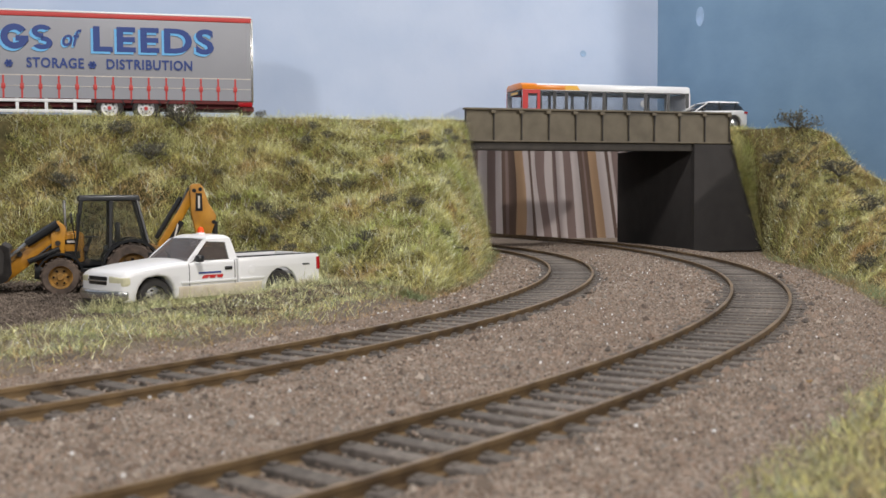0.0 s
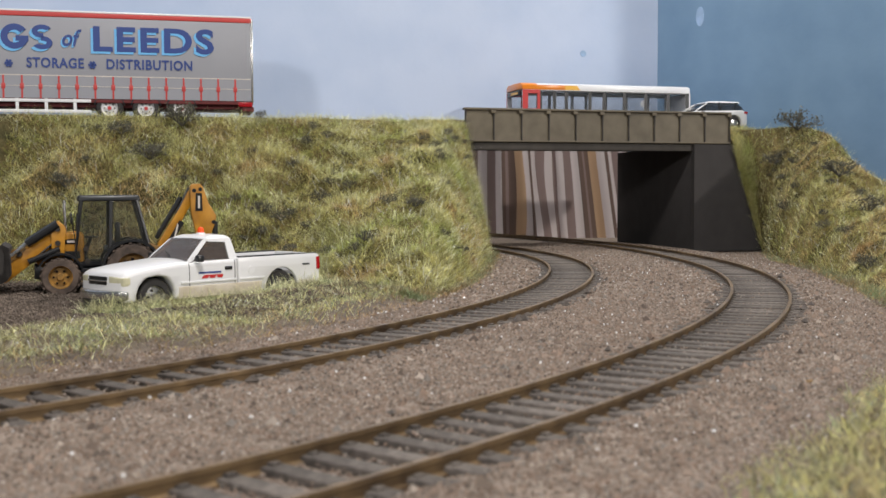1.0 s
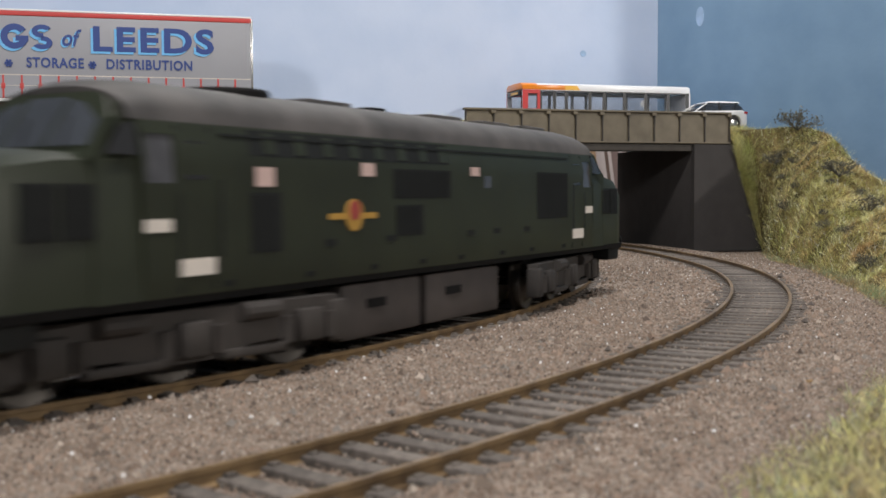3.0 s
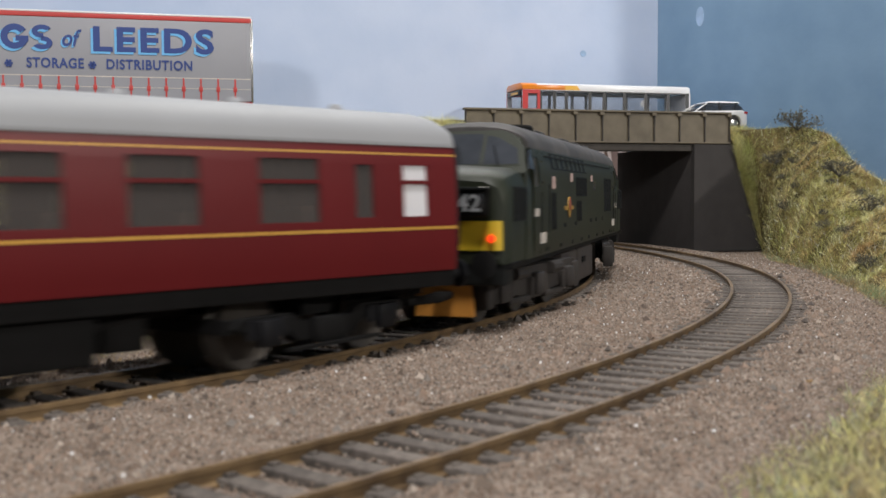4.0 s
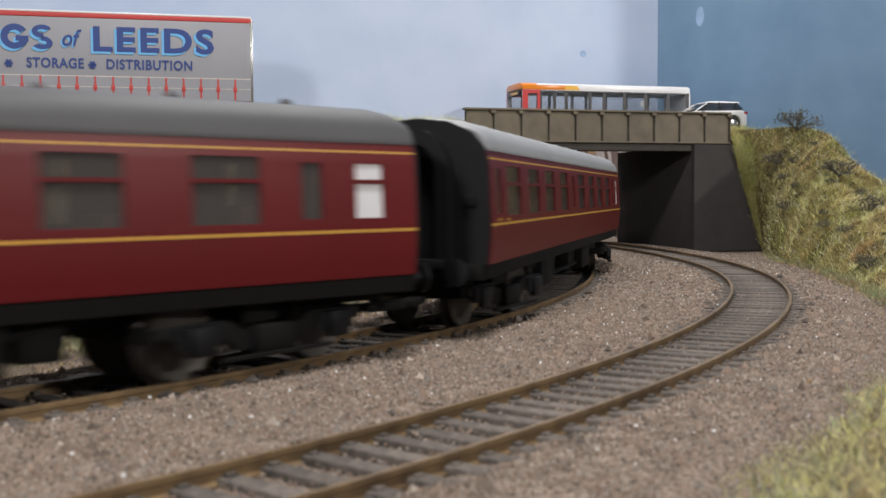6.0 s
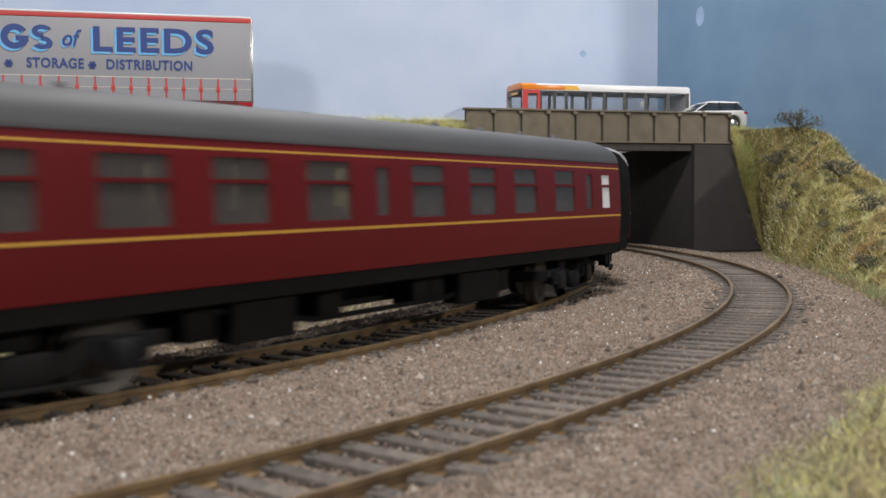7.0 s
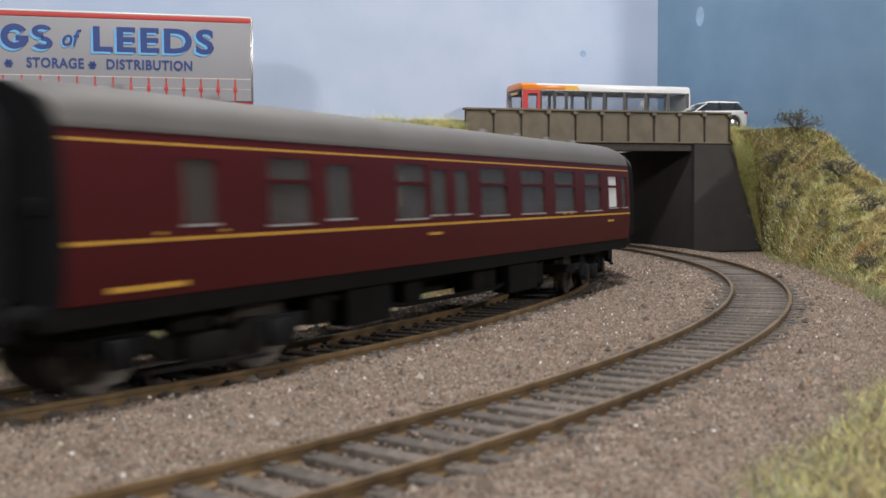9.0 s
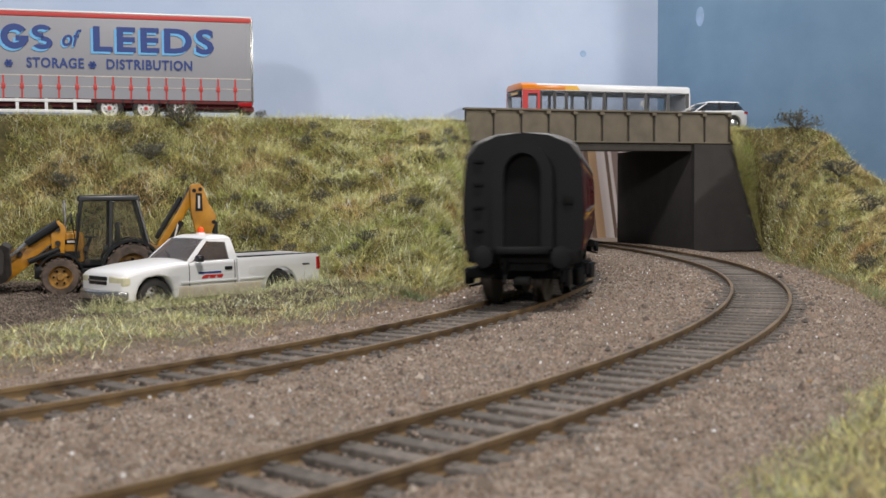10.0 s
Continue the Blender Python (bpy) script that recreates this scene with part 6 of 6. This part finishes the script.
def trailer():
    t = thing("curtain_side_trailer", "grey curtain-sided trailer with red trim and blue lettering", "lorry trailer", at=pmm(-102, 580, 69.7, 0, 0, 14.06))
    L, W = 180.0, 33.0
    body = part("box_body", bevelled(B(-L, 0, 0.3, W - 0.3, 11.8, 53.0), 0.3), "grey", t, "grey tarpaulin curtain side")
    part("roof_rail", B(-L - 0.3, 0.3, 0, W, 53.0, 55.4, 0.3), "trailer_red", t, "red top rail")
    part("roof_cap", B(-L - 0.2, 0.2, 0.1, W - 0.1, 55.4, 56.4, 0.4), "van_white", t)
    part("rear_frame", B(-0.2, 1.0, 0, W, 11.0, 55.0, 0.3), "chrome", t)
    part("valance", B(-L, -0.2, 0.12, 0.5, 11.6, 23.2), "grey", body)
    part("valance_hem", B(-L, -0.2, 0.02, 0.4, 22.9, 23.4), "panel_white", body)
    part("valance_hem", B(-L, -0.2, -0.02, 0.4, 17.6, 17.9), "panel_white", body)
    d = 8.6
    while d < L:
        st = part("strap", B(-d - 0.45, -d + 0.45, -0.15, 0.3, 11.4, 23.0), "trailer_red", body, "red curtain strap")
        part("buckle", B(-d - 0.95, -d + 0.95, -0.3, 0.2, 16.2, 18.8, 0.15), "trailer_red", st)
        d += 8.9
    part("chassis", B(-L + 10, 0.5, 4, W - 4, 7.4, 11.6, 0.2), "maroon_dark", t)
    part("side_rave", B(-L, 0.8, 0.6, W - 0.6, 9.6, 11.7, 0.2), "maroon_dark", t)
    part("rear_bumper", B(-5, 1.2, 1.5, W - 1.5, 6.2, 8.6, 0.3), "maroon_dark", t)
    part("rear_lamp", B(-7, 0.4, 0.4, 3, 8.6, 11.0, 0.3), "tail_red", t)
    for x in (-36.6, -54.7, -73.0):
        for y, s in ((3.4, -1), (W - 3.4, 1)):
            road_wheel(t, x, y, 7.0, 6.9, 5.4, s, "tyre", "van_white", 8)
            part("wheel_centre", Tb((x, y + s * 2.2, 7.0), (x, y + s * 2.9, 7.0), 1.0, 12), "trailer_red", t)
        arch = [(x + 8.0 * math.cos(a), 7.2 + 8.0 * math.sin(a)) for a in np.linspace(0.2, 2.94, 10)] + [(x + 7.4 * math.cos(a), 7.2 + 7.4 * math.sin(a)) for a in np.linspace(2.94, 0.2, 10)]
        part("mudguard", Pr(arch, "y", 0.4, 7), "plastic", t)
    for z in (10.4, 5.0):
        part("side_guard", B(-172, -82, 0.2, 1.2, z - 0.8, z + 0.8, 0.2), "van_white", t, "white side guard rail")
    for x in (-90, -104, -118, -135, -152, -170):
        part("guard_post", B(x - 0.8, x + 0.8, 0.5, 1.6, 3.6, 11.6, 0.2), "van_white", t)
    for y in (6, 24):
        part("landing_leg", B(-151.2, -148.8, y, y + 3, 0.2, 10, 0.2), "plastic", t)
    P = lambda x, z, o=0.0: pmm(x, -o, z)
    for o, m, dx, dz in ((0.05, "lightblue", -1.2, -1.1), (0.12, "blue", 0, 0)):
        lettering("letters", "LEEDS", 17.4, m, body, P(-80.4 + dx, 36.4 + dz, o + 0.1), 61, bold=0.52, space=1.14)
        lettering("letters", "of", 12.0, m, body, P(-95.6 + dx * 0.6, 38.4 + dz * 0.6, o + 0.1), 9.6, shear=0.3, bold=0.2)
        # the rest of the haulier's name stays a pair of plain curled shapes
        for cx0, turn in ((-118.4, 0), (-105.2, 1)):
            bm = bmesh.new()
            ri, ro = 3.2, 6.4
            if turn == 0:
                angs = np.linspace(0.6, 5.9, 18)
                arcs = [[(cx0 + dx + ro * 1.05 * math.cos(a), 42.5 + dz + ro * math.sin(a)) for a in angs], [(cx0 + dx + ri * 1.05 * math.cos(a), 42.5 + dz + ri * math.sin(a)) for a in angs]]
                loft(bm, [[(arcs[0][i][0], -o - 0.2, arcs[0][i][1]), (arcs[1][i][0], -o - 0.2, arcs[1][i][1]), (arcs[1][i][0], 0.3, arcs[1][i][1]), (arcs[0][i][0], 0.3, arcs[0][i][1])] for i in range(18)])
                box(bm, cx0 + dx + 0.5, cx0 + dx + 6.6, -o - 0.22, 0.3, 40.2 + dz, 42.9 + dz)
            else:
                for zc, a0, a1 in ((45.4, 0.5, 4.9), (39.6, 1.75, -2.6)):
                    angs = np.linspace(a0, a1, 12)
                    loft(bm, [[(cx0 + dx + 5.0 * math.cos(a), -o - 0.2, zc + dz + 3.4 * math.sin(a)), (cx0 + dx + 2.2 * math.cos(a), -o - 0.2, zc + dz + 1.0 * math.sin(a)), (cx0 + dx + 2.2 * math.cos(a), 0.3, zc + dz + 1.0 * math.sin(a)), (cx0 + dx + 5.0 * math.cos(a), 0.3, zc + dz + 3.4 * math.sin(a))] for a in angs])
            part("letter_shape", bm, m, body)
    lettering("letters", "STORAGE", 7.0, "blue", body, P(-113, 27.2, 0.12), 27.8, bold=0.17, space=1.1)
    lettering("letters", "DISTRIBUTION", 7.0, "blue", body, P(-74, 27.2, 0.12), 43.3, bold=0.17, space=1.1)
    lettering("letters", "E", 7.0, "blue", body, P(-130.6, 27.2, 0.12), 3.6, bold=0.1)
    for x in (-81.0, -121.5):
        bm = bmesh.new()
        for i in range(3):
            a = math.pi * i / 3
            box(bm, x - 2.0, x + 2.0, -0.3, 0.3, 28.3, 29.5)
            bmesh.ops.rotate(bm, cent=(x, 0, 28.9), matrix=Matrix.Rotation(math.pi / 3, 3, "Y"), verts=bm.verts)
        part("star", bm, "blue", body)
    return t


trailer()


def bus():
    x, y = along_bridge(48.9, 40)
    t = thing("single_deck_bus", "white single-deck bus with red front and orange stripe", "bus", at=pmm(x, y, 69.9, 0, 0, 16.23))
    L, W, H = 114.0, 28.0, 29.2
    cols = [(3.0, 10.2), (12.4, 20.1), (21.7, 28.0), (29.6, 43.7), (45.3, 53.4), (55.0, 67.3), (68.9, 81.9), (83.5, 97.6), (99.2, 110.6)]
    for s, y0 in ((-1, 0.0), (1, W)):
        holes = [(a, b, 13.0, 24.0) for a, b in cols]
        side = part("body_side", wall_with_holes(bmesh.new(), [0, L], [3.0, 8, 13, 25.2], holes, lambda z: 0.0, 0.8, 1), "van_white", t)
        side.data.transform(Matrix.Diagonal((1, s, 1, 1)))
        side.data.transform(Matrix.Translation((0, y0 * MM, 0)))
        bm = bmesh.new()
        part("window_band", wall_with_holes(bm, [2.4, 113.0], [12.4, 24.6], [(a + 0.15, b - 0.15, 13.2, 23.8) for a, b in cols], lambda z: 0.0, 0.3, 1), "plastic", side).data.transform(Matrix.Translation((0, (y0 + s * 0.15) * MM, 0)))
        for a, b in cols:
            part("window", B(a, b, *sorted((y0 - s * 0.3, y0 - s * 0.6)), 13.0, 24.0), "glass_bus", side)
        rc = part("red_corner", wall_with_holes(bmesh.new(), [-0.2, 11.2], [3.0, 12.6, 24.8], [(3.4, 9.4, 13.4, 22.6)], lambda z: 0.0, 0.4, 1), "red", side, "red front corner")
        rc.data.transform(Matrix.Translation((0, (y0 + s * 0.4) * MM, 0)))
        part("roof_stripe", B(0, 28, *sorted((y0 + s * 0.18, y0 - s * 0.6)), 25.0, 27.8, 0.1), "orange", side, "orange roof-edge stripe")
        part("roof_stripe", Pr([(28, 25.0), (38, 25.0), (36, 27.8), (28, 27.8)], "y", *sorted((y0 + s * 0.18, y0 - s * 0.6))), "amber", side)
        for wx in (22, 84):
            road_wheel(t, wx, y0 - s * 3, 5.4, 5.4, 4.4, s, "tyre", "chrome", 6)
    roof = part("roof", bevelled(Pr([(0, 25.1), (W, 25.1), (W - 0.2, 28.0), (W - 3, H - 0.1), (W / 2, H), (3, H - 0.1), (0.2, 28.0)], "x", 0, L), 0.6, 3), "van_white", t)
    part("roof_front", bevelled(Pr([(-0.15, 25.2), (W + 0.15, 25.2), (W - 0.1, 28.1), (W - 3, H + 0.05), (W / 2, H + 0.2), (3, H + 0.05), (0.1, 28.1)], "x", -0.4, 10), 0.5, 2), "orange", t, "orange front of the roof")
    fr = part("front_panel", bevelled(B(-0.8, 0.2, 0.4, W - 0.4, 3, 12.6), 0.3), "red", t)
    part("windscreen", B(-0.6, 0.1, 1.2, W - 1.2, 12.6, 21.6), "glass_bus", t)
    part("destination_box", B(-0.9, 0.2, 3, W - 3, 21.6, 24.6, 0.3), "plastic", t)
    part("destination_bar", B(-1.05, -0.8, 6, 18, 22.4, 23.8), "amber", t, "unreadable amber destination bar")
    part("back_panel", B(L - 0.6, L + 0.2, 0.4, W - 0.4, 3, 25, 0.3), "van_white", t)
    part("floor", B(0, L, 0.8, W - 0.8, 3.0, 6.0), "black", t)
    for x in range(16, 108, 9):
        for y0, y1 in ((3, 11), (17, 25)):
            part("seat", B(x, x + 2.4, y0, y1, 6, 13.6, 0.5), "grey", t)
    part("notice", Tb((82, 1.0, 17.8), (82, 1.3, 17.8), 2.2, 16), "van_white", t)
    return t


bus()


def suv():
    x, y = along_bridge(142.7, 20)
    t = thing("estate_car", "small white sports utility car with dark windows on the bridge", "car", at=pmm(x, y, 69.9, 0, 0, 16.23))
    # x to the rear; the bonnet is at x = 0
    L, W = 49.5, 21.0
    low = arch_line(0.6, L - 0.6, 3.2, (9.4, 40.2), 5.2, 4.6)
    prof = low + [(L, 6.0), (L - 0.4, 11.8), (L - 3.0, 13.0), (16.0, 12.2), (4.0, 11.2), (0.6, 9.0), (0, 6)]
    part("body", bevelled(Pr(prof, "y", 0, W), 0.8, 3), "van_white", t)
    ring = lambda z, x0, x1, i: [(x0, i, z), (x1, i, z), (x1, W - i, z), (x0, W - i, z)]
    gh = part("window_glass", bevelled(loft(bmesh.new(), [ring(12.0, 13.0, L - 1.4, 0.7), ring(15.2, 18.5, L - 3.2, 1.6), ring(17.6, 23.5, L - 5.6, 2.6)]), 0.4), "glass_dark", t)
    part("roof", bevelled(loft(bmesh.new(), [ring(17.5, 22.5, L - 3.6, 2.2), ring(18.6, 25.0, L - 5.0, 3.2)]), 0.4, 2), "van_white", t)
    for yy in (0.4, W - 0.4):
        s = -1 if yy < 1 else 1
        for x0, x1 in ((13.5, 23.0), (30.0, 30.6), (40.4, 42.6)):
            part("pillar", Tb((x0, yy - s * 0.35, 12.2), (x1, yy - s * 1.9, 17.8), 0.4, 6), "van_white" if x0 < 15 else "plastic", t)
        part("mirror", B(17.0, 19.0, *sorted((yy, yy + s * 1.8)), 12.2, 13.6, 0.3), "plastic", t)
        part("tail_lamp", B(L - 2.6, L + 0.1, *sorted((yy + s * 0.45, yy - s * 1.4)), 10.6, 12.2, 0.3), "tail_red", t)
        part("headlight", B(-0.1, 4, *sorted((yy + s * 0.2, yy - s * 3)), 8.6, 10.2, 0.3), "headlight", t)
        part("sill", B(14.4, 35.4, *sorted((yy + s * 0.42, yy - s * 0.4)), 2.8, 4.2, 0.2), "plastic", t)
        for wx in (9.4, 40.2):
            road_wheel(t, wx, yy - s * 1.6, 4.6, 4.6, 3.2, s, "tyre", "chrome", 5)
    part("underside", B(3, L - 3, 3, W - 3, 2.4, 4.4), "black", t)
    return t


suv()
bm = La([(0, 2.6), (1.0, 2.4), (1.7, 1.2), (1.4, -0.5), (0, -0.6)], (0, 0, 0), "z", 8)
pb = new("pebble", mesh_of("pebble", bm, mat("pebble_brown", (0.25, 0.15, 0.06), 0.9, var=0.4, size=2, bump=0.3)))
pb.matrix_world = pmm(63.4, 185, -4.2, 0, 12, 40)
tagged(pb, "brown upright pebble lying on the ballast", "stone")


motions()
